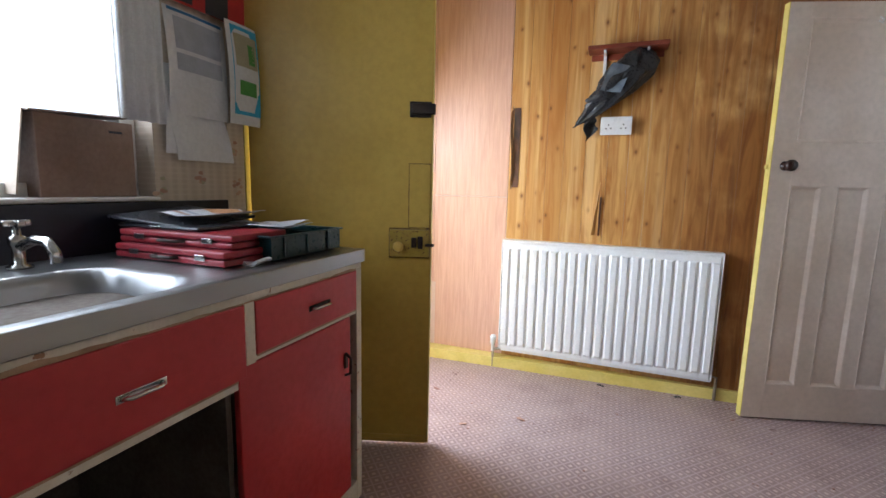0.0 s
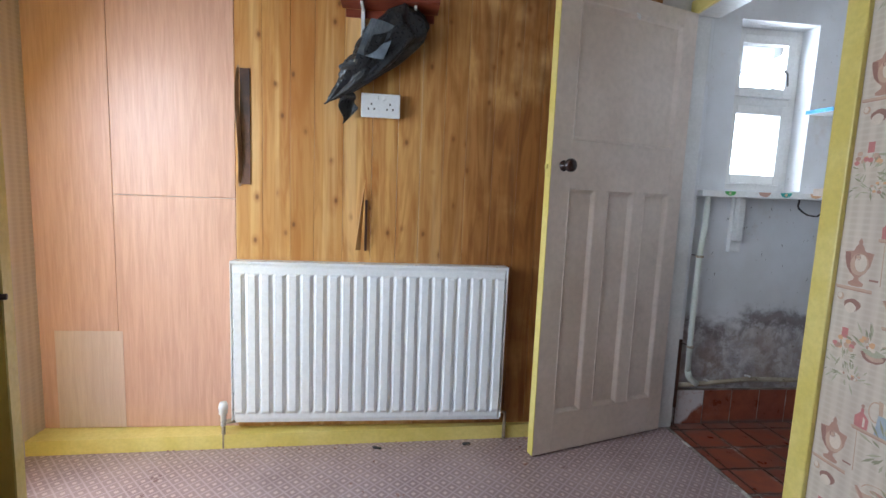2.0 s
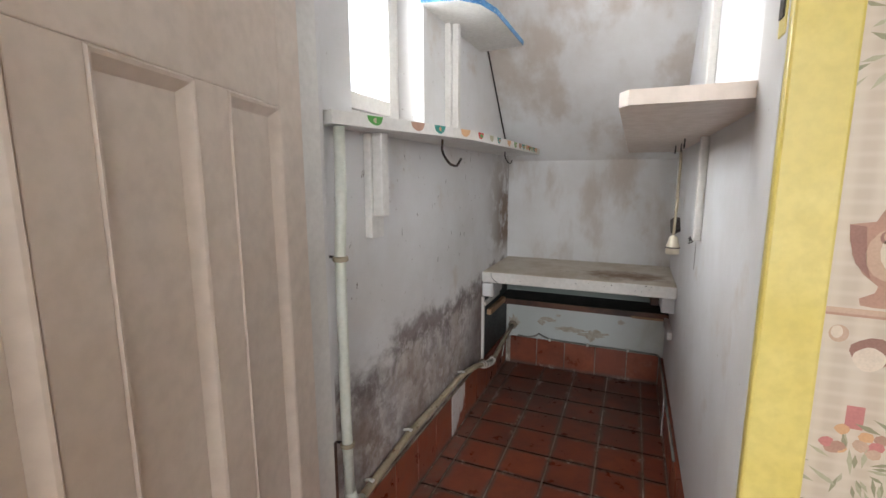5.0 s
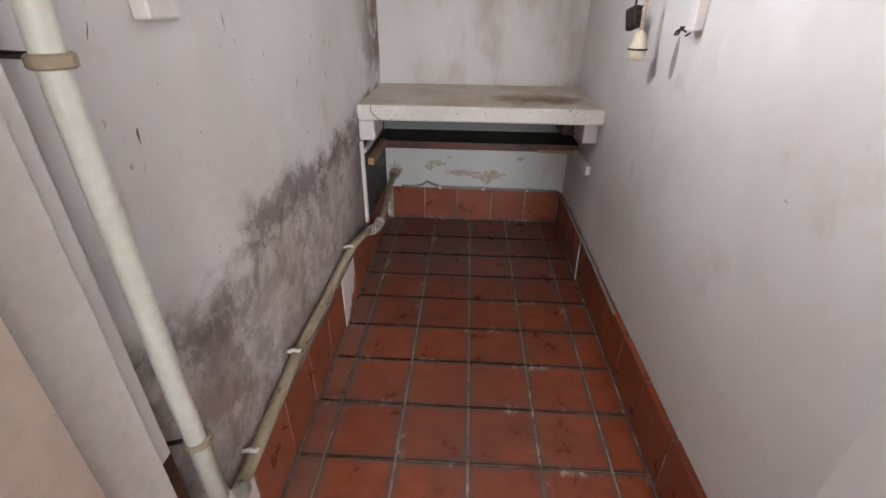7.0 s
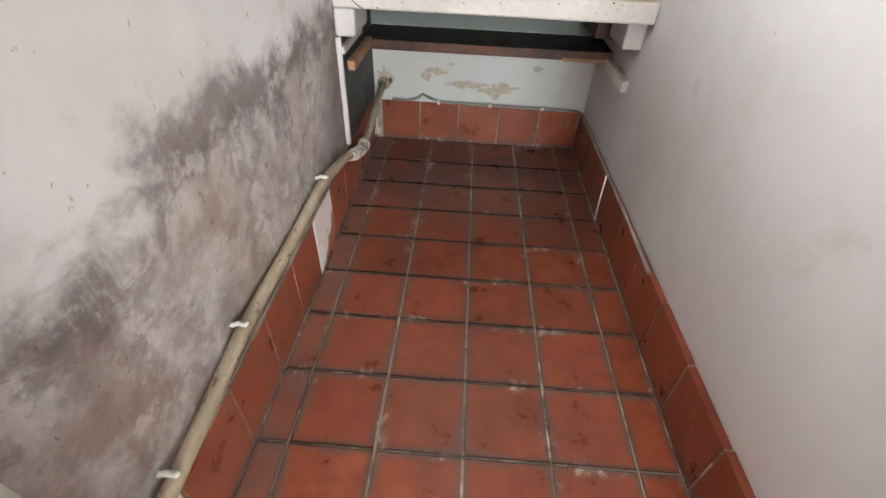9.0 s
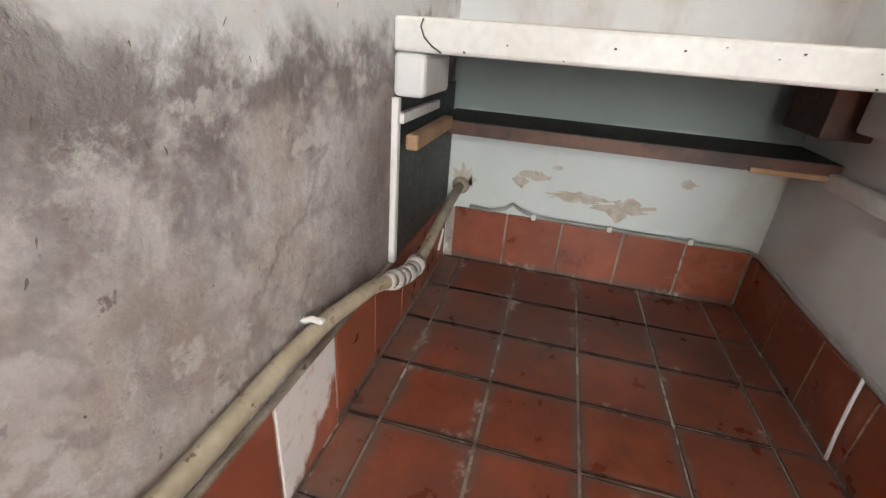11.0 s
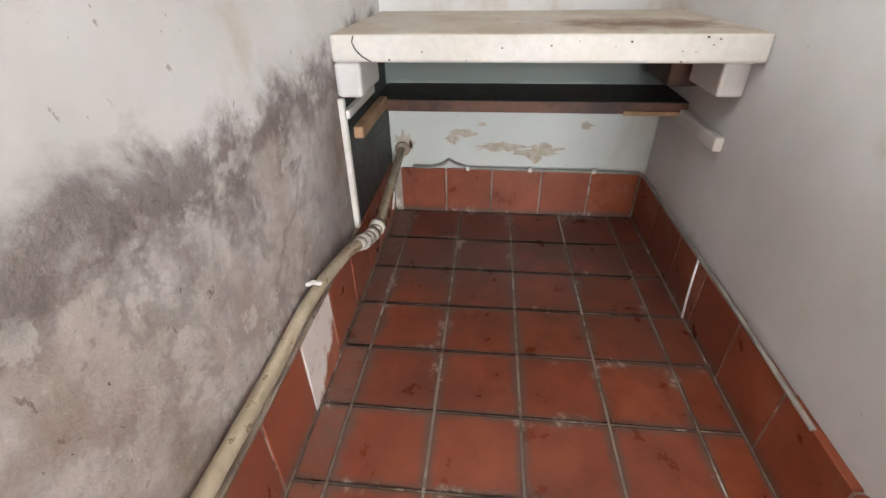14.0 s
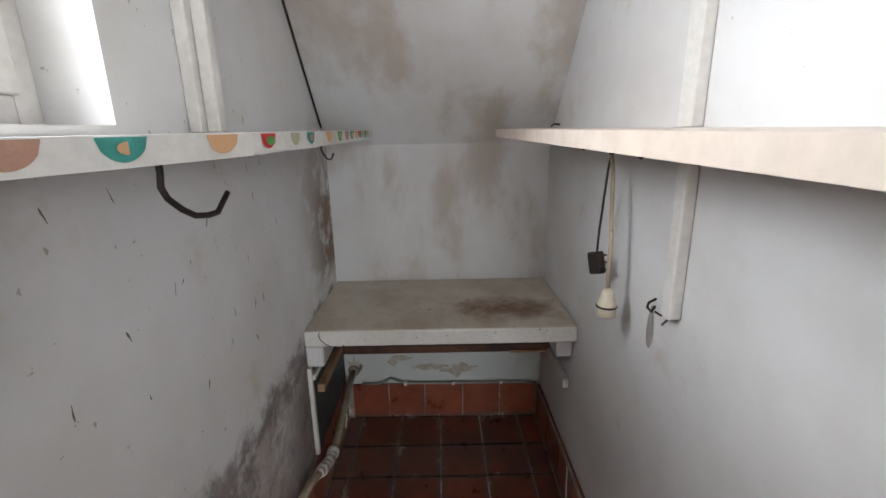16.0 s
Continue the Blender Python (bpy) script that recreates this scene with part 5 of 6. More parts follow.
bm.faces.new([bm.verts.new((4.150 + 0.013 * math.cos(a) * (1 - 0.3 * math.sin(a)), PYR + 0.0012, 0.810 + 0.045 * math.sin(a))) for a in (2 * math.pi * k / 18 for k in range(18))])
part("rub_mark", bm, paint("grey rubbed plaster", (0.30, 0.27, 0.25), (0.45, 0.42, 0.40), 20, 0.9), wh)

# slab bench under the stairs
BF, BB, BZ0, BZ1 = 4.570, PX1, 0.562, 0.614
bench = thing("slab_bench", (4.73, 4.53, 0.57), "thick whitewashed slab across the pantry end, rust-stained on top", "bench")
bm = bmesh.new()
vs = box(bm, BF, PYR + 0.001, BZ0, BB - 0.001, PYL - 0.001, BZ1, bevel=0.006)
for f in bm.faces:
    f.material_index = 1 if f.calc_center_median().z > BZ1 - 0.002 and f.normal.z > 0.5 else 0
part("slab", bm, [TRIMWHITE, SLAB], bench)
part("crack", tube([(BF - 0.001, 4.905, BZ1 - 0.003), (BF - 0.001, 4.909, 0.600), (BF - 0.001, 4.903, 0.585), (BF - 0.001, 4.890, 0.573), (BF - 0.001, 4.874, BZ0 + 0.002)], 0.0014, 5), IRON, bench, "dark hairline crack")
crng = random.Random(12)
for _ in range(14):
    cy, cz, r = crng.uniform(PYR + 0.05, PYL - 0.05), crng.uniform(BZ0 + 0.003, BZ1 - 0.006), crng.uniform(0.0008, 0.002)
    part("chip", boxes((BF - 0.0006, cy - r, cz - r * 0.7, BF + 0.001, cy + r * 1.3, cz + r)), IRON, bench)
part("left_cheek", boxes((BF + 0.004, PYL - 0.055, 0.492, BF + 0.17, PYL - 0.0005, BZ0 - 0.001), bevel=0.008), PLASTER, bench, "crumbling plaster cheek under the slab")
part("right_cheek", boxes((BF + 0.045, PYR + 0.0005, 0.490, BF + 0.20, PYR + 0.052, BZ0 - 0.001), bevel=0.006), PLASTER, bench, "plaster cheek under the slab")
part("hanging_block", boxes((4.80, PYR + 0.001, 0.47, 4.96, PYR + 0.085, BZ0 - 0.001), bevel=0.004), BEAM, bench, "dark timber packing block")

fr = thing("access_hatch", (4.7, PYL, 0.33), "black boarded opening in the damp wall with a flaking white edge", "hatch")
part("edge", boxes((BF - 0.002, PYL - 0.014, 0.182, BF + 0.014, PYL - 0.0005, 0.491), bevel=0.003), TRIMWHITE, fr, "flaking white painted edge")
part("panel", boxes((BF + 0.014, PYL - 0.008, 0.180, 5.010, PYL - 0.0005, 0.491), bevel=0.001), SLATE, fr)
part("rail", boxes((BF + 0.005, PYL - 0.022, 0.448, 4.81, PYL - 0.0085, 0.466), bevel=0.002), TRIMWHITE, fr, "thin painted rail")

beam = thing("timber_bearer", (4.8, 4.53, 0.41), "charred dark timber board spanning the end wall under the slab", "timber")
part("board", prism([(4.845, 0.390), (4.845, 0.418), (PX1 - 0.001, 0.421), (PX1 - 0.001, 0.396)], PYR + 0.002, PYL - 0.009), BEAM, beam)
# A separate black skin covers the board's brown top face.
part("charred_top", prism([(4.8455, 0.4182), (4.8455, 0.4205), (PX1 - 0.002, 0.4232), (PX1 - 0.002, 0.4213)], PYR + 0.003, PYL - 0.010), BLACKTOP, beam, "black top skin of the board")
sh = thing("timber_bearer", (4.65, 4.90, 0.42), "short split timber fixed to the wall below the slab", "timber")
part("timber", boxes((BF + 0.012, PYL - 0.046, 0.402, 4.843, PYL - 0.0225, 0.430), bevel=0.005), RAWWOOD, sh)
sh = thing("timber_bearer", (4.65, 4.17, 0.38), "short painted batten on the whitewashed wall below the slab", "timber")
part("timber", boxes((BF + 0.055, PYR + 0.001, 0.372, 4.843, PYR + 0.022, 0.405), bevel=0.004), TRIMWHITE, sh)
part("tip", boxes((4.836, PYR + 0.0225, 0.388, 4.8445, PYR + 0.16, 0.399), bevel=0.002), RAWWOOD, sh, "pale broken lath")

# pipes
pipe = thing("water_pipe", (3.44, 4.91, 0.7), "thick pale painted pipe running down the damp wall", "pipe")
part("riser", tube([(3.444, 4.918, 1.159), (3.442, 4.918, 1.0), (3.430, 4.918, 0.87), (3.426, 4.916, 0.5), (3.430, 4.916, 0.29)], 0.0128, 16), PALEPIPE, pipe, "", True)
for z in (0.868, 0.415):
    part("clip", lathe([(0.0155, -0.006), (0.0180, -0.004), (0.0180, 0.004), (0.0155, 0.006)], 16, pose(3.430, 4.917, z)), PIPEPAINT, pipe, "rusted pipe clip")
    part("clip_stem", tube([(3.425, 4.93, z + 0.004), (3.415, PYL - 0.0005, z + 0.006)], 0.0032, 8), IRON, pipe)
part("foot", tube([(3.430, 4.916, 0.292), (3.440, 4.916, 0.258), (3.465, 4.920, 0.234), (3.49, 4.926, 0.220)], 0.0150, 14), PALEPIPE, pipe, "", True)
low = thing("water_pipe", (4.1, 4.91, 0.19), "cream painted pipe running low along the tiled skirting", "pipe")
pts = [(3.38, 4.932, 0.208), (3.55, 4.934, 0.216), (3.779, 4.936, 0.238), (4.053, 4.936, 0.232), (4.20, 4.936, 0.236), (4.30, 4.934, 0.229), (4.42, 4.926, 0.211), (4.50, 4.915, 0.188), (4.56, 4.905, 0.175), (4.637, 4.903, 0.178), (4.75, 4.908, 0.190), (4.90, 4.913, 0.205), (5.028, 4.915, 0.216)]
part("run", tube(pts, 0.0120, 14), PIPEPAINT, low, "", True)
for x, z in ((3.55, 0.216), (3.779, 0.238), (4.26, 0.232)):
    part("clip", tube([(x, 4.925, z + 0.02)] + [(x, 4.936 - 0.018 * math.cos(a), z + 0.018 * math.sin(a)) for a in (radians(b) for b in (60, 100, 140))] + [(x, PYL - 0.001, z + 0.014)], 0.0045, 8), TRIMWHITE, low, "white painted saddle clip", True)
LIME = paint("lime-caked bandage", (0.44, 0.40, 0.35), (0.62, 0.59, 0.55), 45, 0.85, (0.25, 0.19, 0.14), 0.9, chips=0.58)
lump = [(4.47, 4.919, 0.197), (4.49, 4.916, 0.191), (4.51, 4.913, 0.184), (4.535, 4.909, 0.179), (4.56, 4.905, 0.175), (4.58, 4.904, 0.175), (4.60, 4.904, 0.176)]
bm = tube([lump[0], lump[-1]], 0.003, 6)
for n_, (a, b) in enumerate(zip(lump, lump[1:])):
    tube([a, b], 0.0150 + 0.0028 * (n_ % 2) + 0.0012 * (n_ % 3), 11, bm)
part("bandage", bm, LIME, low, "lumpy lime-caked bandage at the pipe joint", True)
part("bandage_tail", tube([(4.78, 4.897, 0.182), (4.785, 4.90, 0.165), (4.775, 4.902, 0.14), (4.782, 4.905, 0.125)], 0.003, 6), TRIMWHITE, low)
part("collar", lathe([(0.018, 0), (0.025, 0.003), (0.022, 0.008), (0.015, 0.010)], 14, pose(5.0285, 4.914, 0.217, 0, -90, 0)), GRIMY, low, "crumbled hole around the pipe")

wire = thing("cable", (4.9, 4.5, 0.16), "thin grey cable clipped along the top of the tiled skirting", "cable")
wp = [(5.014, 4.88, 0.163), (5.014, 4.82, 0.160), (5.014, 4.78, 0.172), (5.014, 4.761, 0.188), (5.014, 4.74, 0.176), (5.014, 4.70, 0.162), (5.014, 4.55, 0.160), (5.014, 4.40, 0.159), (5.014, 4.22, 0.158), (5.005, 4.165, 0.160), (4.97, 4.156, 0.165), (4.75, 4.152, 0.158), (4.52, 4.153, 0.160), (4.3, 4.152, 0.157), (4.1, 4.151, 0.150)]
part("flex", tube(wp, 0.005, 8), paint("grey cable sheath", (0.20, 0.20, 0.18), (0.32, 0.31, 0.28), 20, 0.5), wire, "", True)
for y in (4.70, 4.50, 4.30):
    part("clip", one(5.006, y - 0.006, 0.153, 5.022, y + 0.006, 0.168, bevel=0.002), TRIMWHITE, wire)
lead = thing("lead_strip", (4.30, 4.16, 0.08), "white painted wire dropping down the tiled skirting", "wire")
part("flex", tube([(4.528, 4.156, 0.158), (4.524, 4.157, 0.11), (4.516, 4.158, 0.05), (4.508, 4.158, 0.004)], 0.003, 6), SHEET, lead, "", True)

# dark nicks in the whitewash of the window wall
scuffs = thing("wall_scuffs", (4.0, PYL, 1.0), "small dark nicks and pits in the whitewash and in the mould", "damage")
NICK = paint("exposed dark plaster", (0.10, 0.085, 0.07), (0.20, 0.165, 0.13), 60, 0.85)
srng = random.Random(21)
for k in range(58):
    high = k % 2 == 0
    x, z = srng.uniform(3.52, 4.50), srng.uniform(0.74, 1.13) if high else srng.uniform(0.27, 0.62)
    hgt, wid, lean = srng.uniform(0.004, 0.012), srng.uniform(0.0008, 0.0019), srng.uniform(-0.5, 0.7)
    if not high:
        hgt, wid = hgt * 0.35, wid * 0.6
    bm = bmesh.new()
    bm.faces.new([bm.verts.new((x + wid * math.cos(a) * (1 + 0.5 * math.sin(3 * a + k)) + lean * hgt * math.sin(a), PYL - 0.0008, z + hgt * math.sin(a))) for a in (2 * math.pi * i / 9 for i in range(9))])
    part("nick", bm, NICK, scuffs)

# scratches and old filler on the end wall
FLAKED = paint("bare tan plaster", (0.42, 0.36, 0.29), (0.54, 0.50, 0.44), 40, 0.8)
patch = thing("plaster_patch", (4.95, 4.75, 0.22), "flaked brown patches where paint has come off the end wall", "damage")
prng = random.Random(8)
for cy, cz, ry, rz in ((4.905, 0.240, 0.030, 0.034), (4.715, 0.272, 0.035, 0.014), (4.75, 0.252, 0.018, 0.016), (4.60, 0.228, 0.07, 0.014), (4.48, 0.215, 0.06, 0.026), (4.34, 0.30, 0.016, 0.012), (4.66, 0.30, 0.012, 0.007)):
    bm = bmesh.new()
    bm.faces.new([bm.verts.new((PX1 - 0.0012, cy + ry * math.cos(a) * (1 + 0.95 * noise.noise(Vector((math.cos(a) * 3, math.sin(a) * 3, cy * 9)))), cz + rz * math.sin(a) * (1 + 0.95 * noise.noise(Vector((math.sin(a) * 3, math.cos(a) * 3, cy * 5)))))) for a in (2 * math.pi * k / 40 for k in range(40))])
    part("flake", bm, FLAKED, patch)

# ---- printed motifs of the wallpaper: thin flat shapes that repeat ----
def motif(bm, pts, y, z, s, k=0.0, flip=1, x=WD, out=-1):
    y -= 0.04 if x == WD else 0
    bm.faces.new([bm.verts.new((x + out * (0.0007 + k), y - flip * px_ * s, z + pz * s)) for px_, pz in pts])


def ell(cx, cz, rx, rz, n=14, wob=0.0, a0=0.0):
    return [(cx + rx * math.cos(a) * (1 + wob * math.sin(3 * a + a0)), cz + rz * math.sin(a) * (1 + wob * math.cos(4 * a + a0))) for a in (2 * math.pi * k / n for k in range(n))]


URN = [(-0.008, 0), (0.008, 0), (0.020, 0.002), (0.022, 0.010), (0.008, 0.018), (0.006, 0.026), (0.022, 0.040), (0.034, 0.062), (0.038, 0.088), (0.040, 0.098), (0.016, 0.102), (0.010, 0.116), (0.005, 0.122), (0.006, 0.130), (0.0, 0.140),
       (-0.006, 0.130), (-0.005, 0.122), (-0.010, 0.116), (-0.016, 0.102), (-0.040, 0.098), (-0.038, 0.088), (-0.034, 0.062), (-0.022, 0.040), (-0.006, 0.026), (-0.008, 0.018), (-0.022, 0.010), (-0.020, 0.002)]
BOTTLE = [(-0.018, 0), (0.018, 0), (0.019, 0.030), (0.008, 0.042), (0.004, 0.046), (0.004, 0.058), (-0.004, 0.058), (-0.004, 0.046), (-0.008, 0.042), (-0.019, 0.030)]
JUGT = [(-0.030, 0.058), (0.034, 0.058), (0.036, 0.094), (0.026, 0.090), (0.006, 0.098), (-0.016, 0.092), (-0.034, 0.098)]
JUGB = [(-0.036, 0.0), (0.036, 0.0), (0.034, 0.057), (-0.031, 0.057)]
PER_Z, PER_Y = 0.536, 0.52
layers = {}


def draw(ink, pts, y, z, s=1.0, k=0.0, flip=1):
    motif(layers.setdefault(ink, bmesh.new()), pts, y, z, s, k, flip)


mr = random.Random(11)


def spray(y, z, s, flower):
    for i in range(15):
        a = mr.uniform(0.1, math.pi - 0.1) if flower else mr.uniform(-math.pi, math.pi)
        r = mr.uniform(0.3, 1.0) * 0.045 * s
        cy, cz = r * math.cos(a) * 1.25, r * math.sin(a) * 0.9
        c, sn, L = math.cos(a), math.sin(a), 0.016 * s * mr.uniform(0.6, 1.3)
        draw(mr.choice(("sage", "green", "sage")), [(cy, cz), (cy + L * c - 0.003 * s * sn, cz + L * sn + 0.003 * s * c), (cy + 1.9 * L * c, cz + 1.9 * L * sn), (cy + L * c + 0.003 * s * sn, cz + L * sn - 0.003 * s * c)], y, z, 1, 0.0001 * mr.random())
    if flower:
        for i in range(13):
            a, r = mr.uniform(0.2, math.pi - 0.2), mr.uniform(0, 0.036) * s
            draw(mr.choice(("orange", "orange", "tan", "rust", "pale")), ell(r * math.cos(a) * 1.3, 0.004 + r * math.sin(a), 0.006 * s, 0.005 * s, 8, 0.15, i), y, z, 1, 0.0003 + 0.0001 * mr.random())


def plank_line(y0, y1, z):
    draw("tan", [(0, 0), (y0 - y1, -0.002), (y0 - y1, -0.009), (0, -0.007)], y0, z, 1)
    draw("rust", [(0.002, -0.007), (y0 - y1, -0.009), (y0 - y1, -0.012), (0.004, -0.010)], y0, z, 1)


def repeat(y, z):
    """One repeat of the print, from an urn's foot at (y, z)."""
    draw("rust", URN, y, z)
    draw("brown", [(px_ * 1.0, pz) for px_, pz in ((-0.040, 0.098), (-0.038, 0.08), (-0.030, 0.052), (-0.014, 0.034), (-0.020, 0.055), (-0.024, 0.096))], y, z, 1, 0.0002)
    draw("tan", ell(0.004, 0.064, 0.026, 0.032), y, z, 1, 0.0002)
    draw("pale", ell(0.008, 0.068, 0.017, 0.025), y, z, 1, 0.0003)
    draw("brown", ell(-0.002, 0.084, 0.009, 0.009, 12), y, z, 1, 0.0003)
    draw("tan", ell(-0.002, 0.085, 0.006, 0.006, 12), y, z, 1, 0.0005)
    plank_line(y + 0.055, y - 0.048, z - 0.002)
    draw("brown", [(0.036, 0.026), (0.060, 0.026), (0.060, 0.021), (0.036, 0.021)], y, z)
    # hanging mushroom and garlic
    draw("brown", ell(0.0, -0.055, 0.024, 0.018, 14, 0.05), y, z)
    draw("pale", ell(-0.004, -0.064, 0.016, 0.015, 14, 0.05), y, z, 1, 0.0002)
    draw("tan", ell(-0.036, -0.035, 0.010, 0.011), y, z)
    draw("pale", ell(-0.038, -0.033, 0.006, 0.008), y, z, 1, 0.0002)
    # berries at the side
    for i in range(12):
        draw(("rust", "pink", "orange", "tan")[i % 4], ell(mr.uniform(-0.045, 0.02), mr.uniform(-0.185, -0.155), 0.008, 0.007, 8, 0.1, i), y, z, 1, 0.0001 * i / 12)
    draw("pink", [(-0.018, -0.155), (0.0, -0.155), (0.0, -0.125), (-0.018, -0.125)], y, z)
    spray(y + 0.01, z - 0.205, 0.8, False)
    # flower basket
    by, bz = y - 0.075, z - 0.185
    draw("brown", [(-0.034, 0.006), (-0.026, -0.010), (-0.012, -0.018), (0.012, -0.018), (0.028, -0.008), (0.036, 0.008), (0.02, 0.012), (-0.02, 0.012)], by, bz)
    draw("tan", ell(0.004, -0.002, 0.024, 0.010, 14, 0.08), by, bz, 1, 0.0002)
    draw("sage", ell(0.0, 0.010, 0.030, 0.010, 14, 0.12), by, bz, 1, 0.0003)
    spray(by, bz + 0.012, 1.15, True)
    # shelf with bottle and jug
    sy, sz = y - 0.045, z + 0.142
    plank_line(sy, sy - 0.19, sz)
    draw("pink", BOTTLE, y - 0.070, sz)
    draw("rust", ell(0, 0.064, 0.005, 0.006, 8), y - 0.070, sz)
    draw("pale", [(0.004, 0.006), (0.010, 0.006), (0.010, 0.030), (0.004, 0.034)], y - 0.070, sz, 1, 0.0002)
    draw("pale", JUGT, y - 0.142, sz)
    draw("tan", [(-0.034, 0.098), (-0.030, 0.058), (-0.020, 0.058), (-0.022, 0.094)], y - 0.142, sz, 1, 0.0002)
    draw("blue", JUGB, y - 0.142, sz)
    draw("grey", [(0.010, 0.004), (0.026, 0.004), (0.026, 0.05), (0.010, 0.05)], y - 0.142, sz, 1, 0.0002)
    for q in range(9):
        a = radians(70 + q * 24)
        c0, c1 = (math.cos(a), math.sin(a)), (math.cos(a + 0.42), math.sin(a + 0.42))
        draw("tan", [(-0.038 + 0.020 * c0[0], 0.062 + 0.030 * c0[1]), (-0.038 + 0.020 * c1[0], 0.062 + 0.030 * c1[1]), (-0.038 + 0.017 * c1[0], 0.062 + 0.026 * c1[1]), (-0.038 + 0.017 * c0[0], 0.062 + 0.026 * c0[1])], y - 0.142, sz)
    spray(y - 0.155, sz - 0.040, 1.25, False)
    spray(y - 0.03, z + 0.265, 0.8, True)
    spray(y + 0.0, z - 0.245, 1.0, False)
    draw("tan", ell(0, 0, 0.010, 0.009, 10, 0.1), y - 0.158, sz - 0.030, 1, 0.0002)
    draw("tan", [(0, 0), (0.002, 0), (0.006, -0.12), (0.003, -0.12)], y - 0.062, sz - 0.01)
    # tureen on its shelf
    ty, tz = y - 0.140, z - 0.070
    draw("tan", [(-0.062, 0.040), (-0.055, 0.030), (-0.036, 0.008), (-0.012, 0.0), (0.016, 0.0), (0.038, 0.010), (0.052, 0.028), (0.056, 0.036), (0.03, 0.044), (0.0, 0.046), (-0.03, 0.038), (-0.05, 0.036)], ty, tz)
    draw("rust", [(-0.062, 0.044), (-0.052, 0.034), (-0.036, 0.008), (-0.030, 0.010), (-0.040, 0.034), (-0.055, 0.048)], ty, tz, 1, 0.0002)
    draw("pale", ell(0.006, 0.024, 0.026, 0.013), ty, tz, 1, 0.0002)
    draw("rust", [(-0.006, 0.0), (0.006, 0.0), (0.016, -0.022), (-0.016, -0.022)], ty, tz)
    draw("rust", ell(-0.002, 0.054, 0.020, 0.006), ty, tz)
    for q in range(12):
        a = radians(10 + q * 13)
        c0, c1 = (math.cos(a), math.sin(a)), (math.cos(a + 0.23), math.sin(a + 0.23))
        draw("tan", [(0.046 * c0[0], 0.045 + 0.030 * c0[1]), (0.046 * c1[0], 0.045 + 0.030 * c1[1]), (0.043 * c1[0], 0.045 + 0.028 * c1[1]), (0.043 * c0[0], 0.045 + 0.028 * c0[1])], ty, tz)
    plank_line(ty + 0.055, ty - 0.085, tz - 0.024)
    spray(ty - 0.065, tz + 0.03, 1.1, True)
    # spice box
    draw("brown", [(-0.014, -0.008), (0.014, -0.008), (0.017, 0.014), (-0.017, 0.014)], y - 0.185, z - 0.235)
    spray(y - 0.20, z - 0.21, 0.7, False)
    draw("pink", [(-0.006, 0), (0.006, 0), (0.005, 0.04), (-0.005, 0.04)], y - 0.185, z - 0.155)


def second(y, z):
    """The half of the repeat without the urn."""
    for dy, dz, sc in ((0.0, -0.19, 1.2), (-0.06, 0.02, 1.0), (0.01, 0.19, 1.1), (-0.17, -0.08, 1.2), (-0.15, 0.12, 1.0)):
        draw("brown", ell(0, -0.006, 0.030 * sc, 0.015 * sc, 14, 0.06), y + dy, z + dz)
        draw("tan", ell(0.004, -0.002, 0.020 * sc, 0.010 * sc, 12, 0.08), y + dy, z + dz, 1, 0.0002)
        spray(y + dy, z + dz + 0.008, sc, True)
    plank_line(y + 0.05, y - 0.05, z - 0.215)
    plank_line(y - 0.10, y - 0.22, z - 0.105)
    draw("pink", BOTTLE, y - 0.20, z + 0.03, 0.9)


for iy in range(3):
    for iz in range(-1, 4):
        z = 0.894 + (iz - 1) * PER_Z
        if 0.3 < z < 2.2:
            repeat(4.083 - iy * PER_Y, z)
            second(4.083 - iy * PER_Y - 0.25, z)
for ink, bm in layers.items():
    for v in bm.verts:
        v.co.y = min(v.co.y, DY0 - 0.067)
        v.co.z = min(max(v.co.z, 0.151), TOP - 0.002)
    tagged(part("wallpaper_print", bm, INK[ink], wall_paper_side, "printed kitchen motifs"), kind="stuff")
layers = {}
for y, z in ((3.20, 1.10), (3.36, 1.12), (3.52, 1.25), (3.53, 1.45), (3.20, 1.36), (3.53, 1.10), (3.17, 1.60)):
    for i in range(8):
        c = mr.choice(("tan", "rust", "sage", "tan"))
        motif(layers.setdefault(c, bmesh.new()), ell(mr.uniform(-0.02, 0.02), mr.uniform(-0.03, 0.03), 0.010, 0.007, 9, 0.15, i), y, z, 1, 0.0001 * i, 1, WX, 1)
for ink, bm in layers.items():
    tagged(part("wallpaper_print", bm, INK[ink], bpy.data.objects["wall_west"], "printed kitchen motifs"), kind="stuff")

# ---- pieces: boards, tiles ----
north = bpy.data.objects["wall_north"]
# peach woodgrain sheets on the left of the wall
part("panel", one(WX + 0.001, WR - 0.0095, 0.063, 0.806, WR, TOP - 0.001, bevel=0.0015), PEACH, north)
part("panel", one(0.808, WR - 0.0095, 0.063, 1.286, WR, 1.062, bevel=0.0015), PEACH, north)
part("panel", one(0.808, WR - 0.0095, 1.064, 1.286, WR, TOP - 0.001, bevel=0.0015), PEACH, north)
part("panel", one(0.56, WR - 0.012, 0.066, 0.825, WR - 0.010, 0.49, bevel=0.0005), PEACH_OLD, north, "faded patch of woodgrain board")
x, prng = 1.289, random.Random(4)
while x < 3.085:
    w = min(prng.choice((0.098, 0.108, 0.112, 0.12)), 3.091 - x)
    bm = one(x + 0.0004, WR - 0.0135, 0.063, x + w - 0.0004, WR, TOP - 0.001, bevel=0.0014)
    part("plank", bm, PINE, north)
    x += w

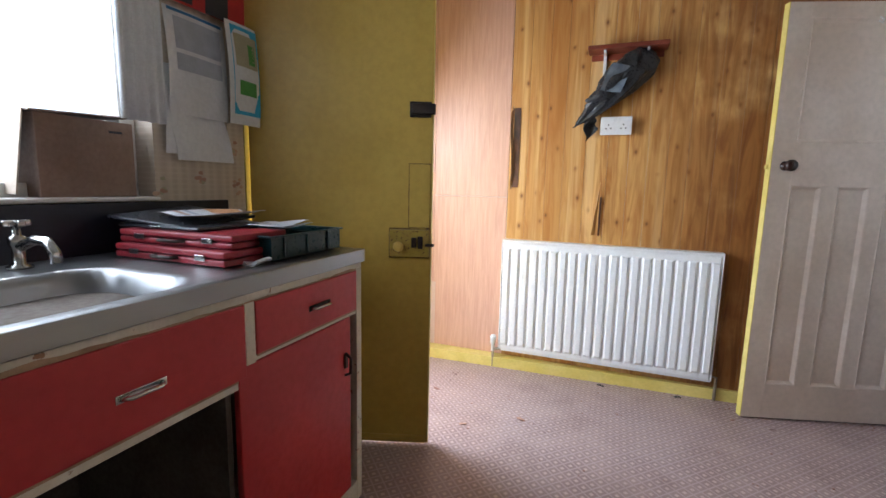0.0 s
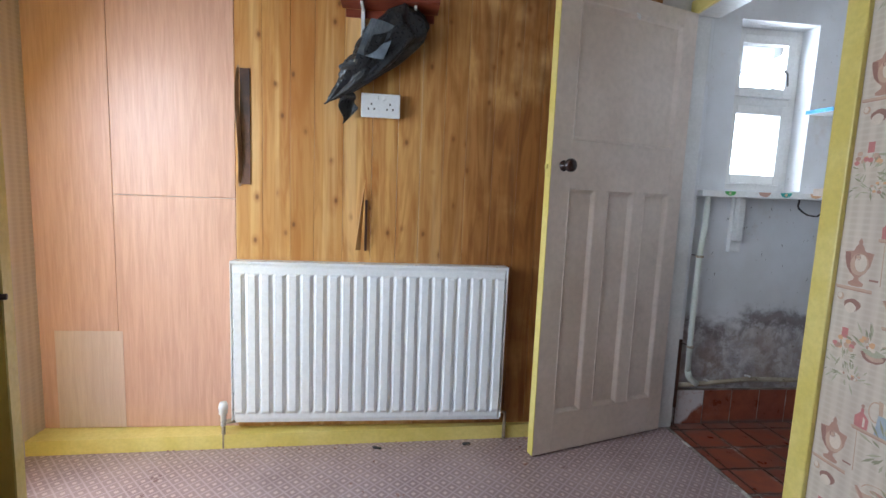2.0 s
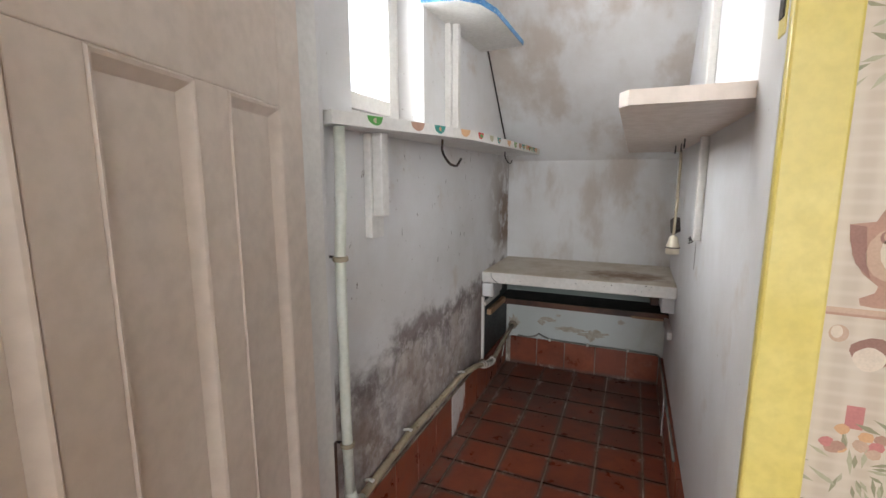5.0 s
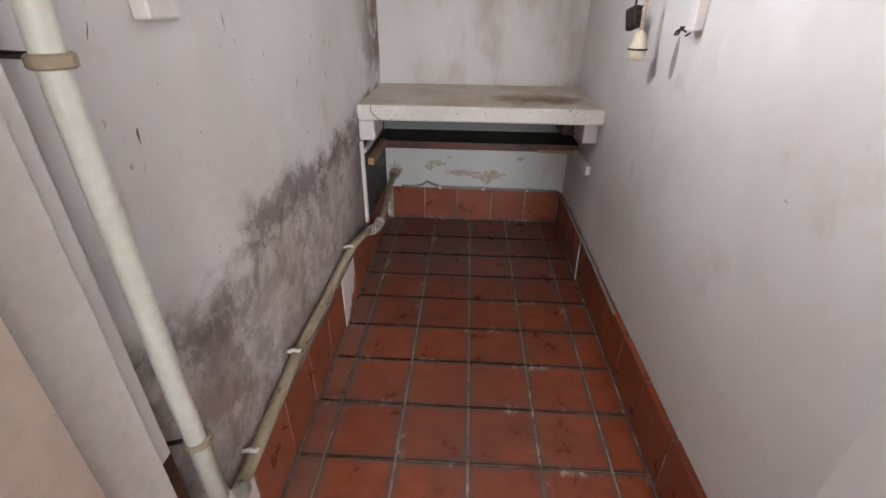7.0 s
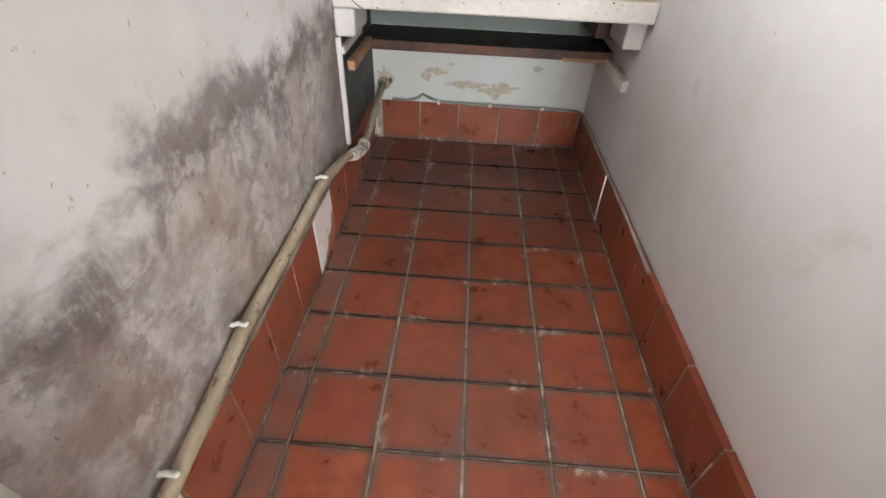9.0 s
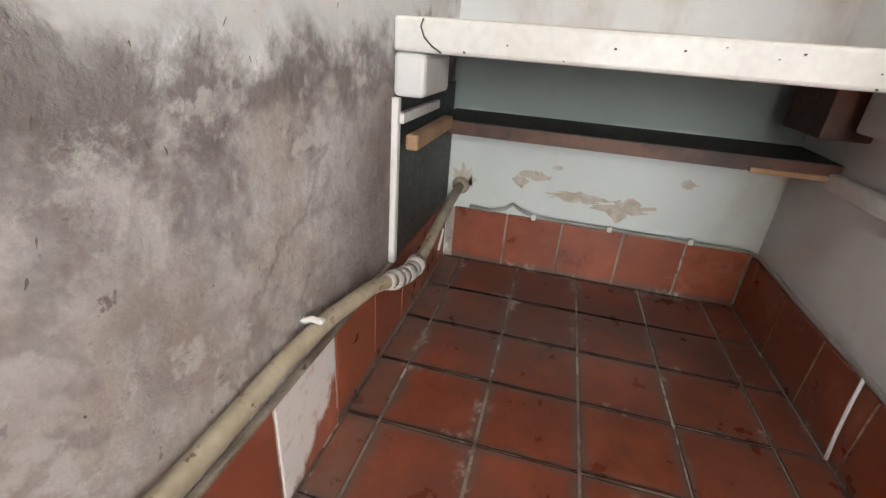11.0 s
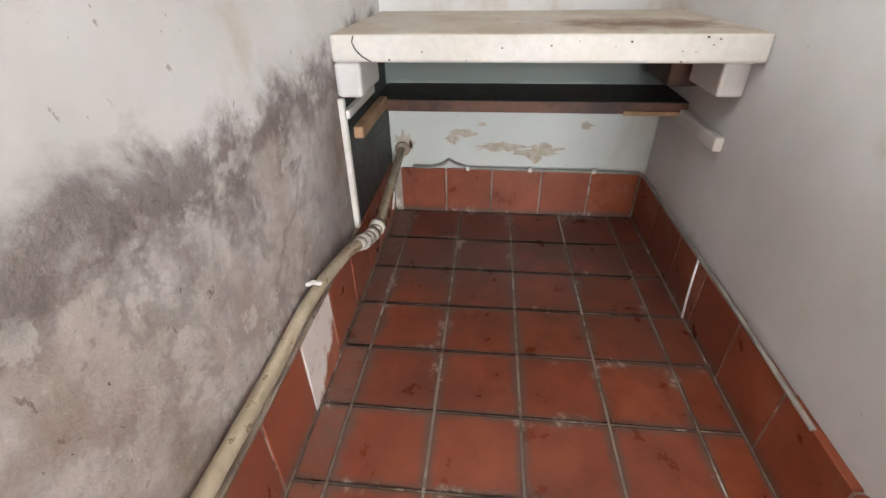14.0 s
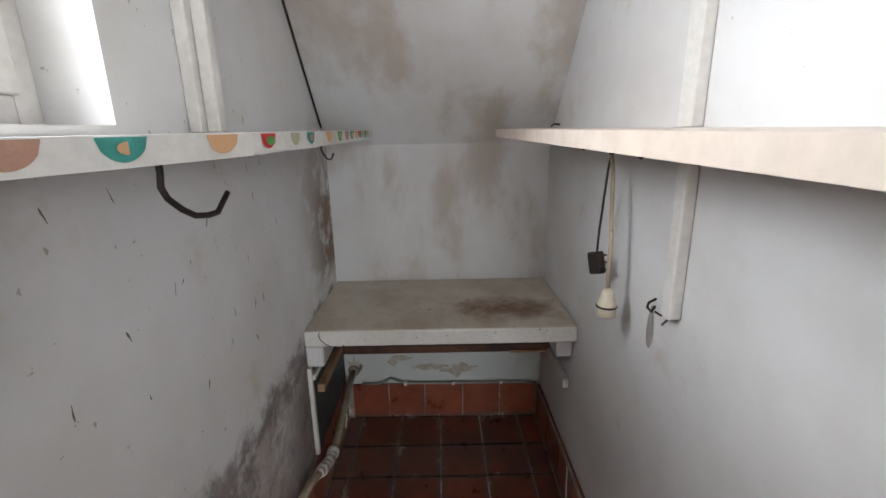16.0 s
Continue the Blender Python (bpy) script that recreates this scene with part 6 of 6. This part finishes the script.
fl = bpy.data.objects["floor.001"]
XS = [3.353, 3.395, 3.555, 3.716, 3.878, 4.041, 4.197, 4.358, 4.513, 4.673, 4.835, PX1 - 0.012]
YS = [PYR + 0.018, 4.231, 4.391, 4.555, 4.720, 4.884, PYL - 0.010]
tr = random.Random(2)
G = 0.0027
for i, (a, b) in enumerate(zip(XS, XS[1:])):
    if b - a < 0.015:
        continue
    for j, (c, d) in enumerate(zip(YS, YS[1:])):
        h = tr.uniform(-0.0024, -0.0010)
        tilt = tr.uniform(-0.0008, 0.0008)
        bm = bmesh.new()
        vs = box(bm, a + G, c + G, -0.0044, b - G, d - G, h, bevel=0)
        top = [v for v in bm.verts if v.co.z > -0.003]
        for v in top:
            v.co.z += tilt * (1 if v.co.x > (a + b) / 2 else -1)
        f = [f for f in bm.faces if all(v in top for v in f.verts)]
        bmesh.ops.inset_region(bm, faces=f, thickness=0.003, depth=0.0)
        for v in top:
            v.co.z -= 0.0016
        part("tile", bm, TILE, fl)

# tiled skirtings
SK = 0.150
for side, y0, y1, zt in (("l", PYL - 0.009, PYL, 0.178), ("r", PYR, PYR + 0.016, 0.152)):
    w = bpy.data.objects["wall_pantry_window" if side == "l" else "wall_pantry_south"]
    xs = [PX0 + 0.005] + [(4.331 + 0.155 * k if side == "l" else 4.330 + 0.160 * k) for k in range(-5, 5)] + [PX1 - 0.012]
    xs = [v for v in xs if v <= PX1 - 0.012]
    for i, (a, b) in enumerate(zip(xs, xs[1:])):
        if b - a < 0.01:
            continue
        bloom = side == "l" and (4.18 < (a + b) / 2 < 4.33 or a < 3.42)
        part("tile", one(a + 0.0025, y0, -0.004, b - 0.0025, y1, zt - 0.004 + tr.uniform(-0.002, 0.002), bevel=0.002), SALT if bloom else TILE, w)
    part("joint_fill", one(PX0 + 0.006, y0 + (0.002 if side == "l" else 0), -0.004, PX1 - 0.012, y1 - (0 if side == "l" else 0.002), zt - 0.008), GROUT, w)
    if side == "l":
        part("ledge", boxes((PX0 + 0.006, PYL - 0.012, zt - 0.003, PX1 - 0.46, PYL - 0.0005, zt + 0.006), bevel=0.003), GRIMY, w, "ragged painted ledge above the tiles")
w = bpy.data.objects["wall_pantry_end"]
ys = [PYR + 0.018, 4.304, 4.460, 4.620, 4.772, 4.925]
for a, b in zip(ys, ys[1:]):
    part("tile", one(PX1 - 0.011, a + 0.0025, -0.004, PX1 - 0.0002, b - 0.0025, 0.152 + tr.uniform(-0.003, 0.002), bevel=0.002), TILE, w)
part("joint_fill", one(PX1 - 0.009, PYR + 0.017, -0.004, PX1 - 0.0001, PYL - 0.01, 0.150), GROUT, w)
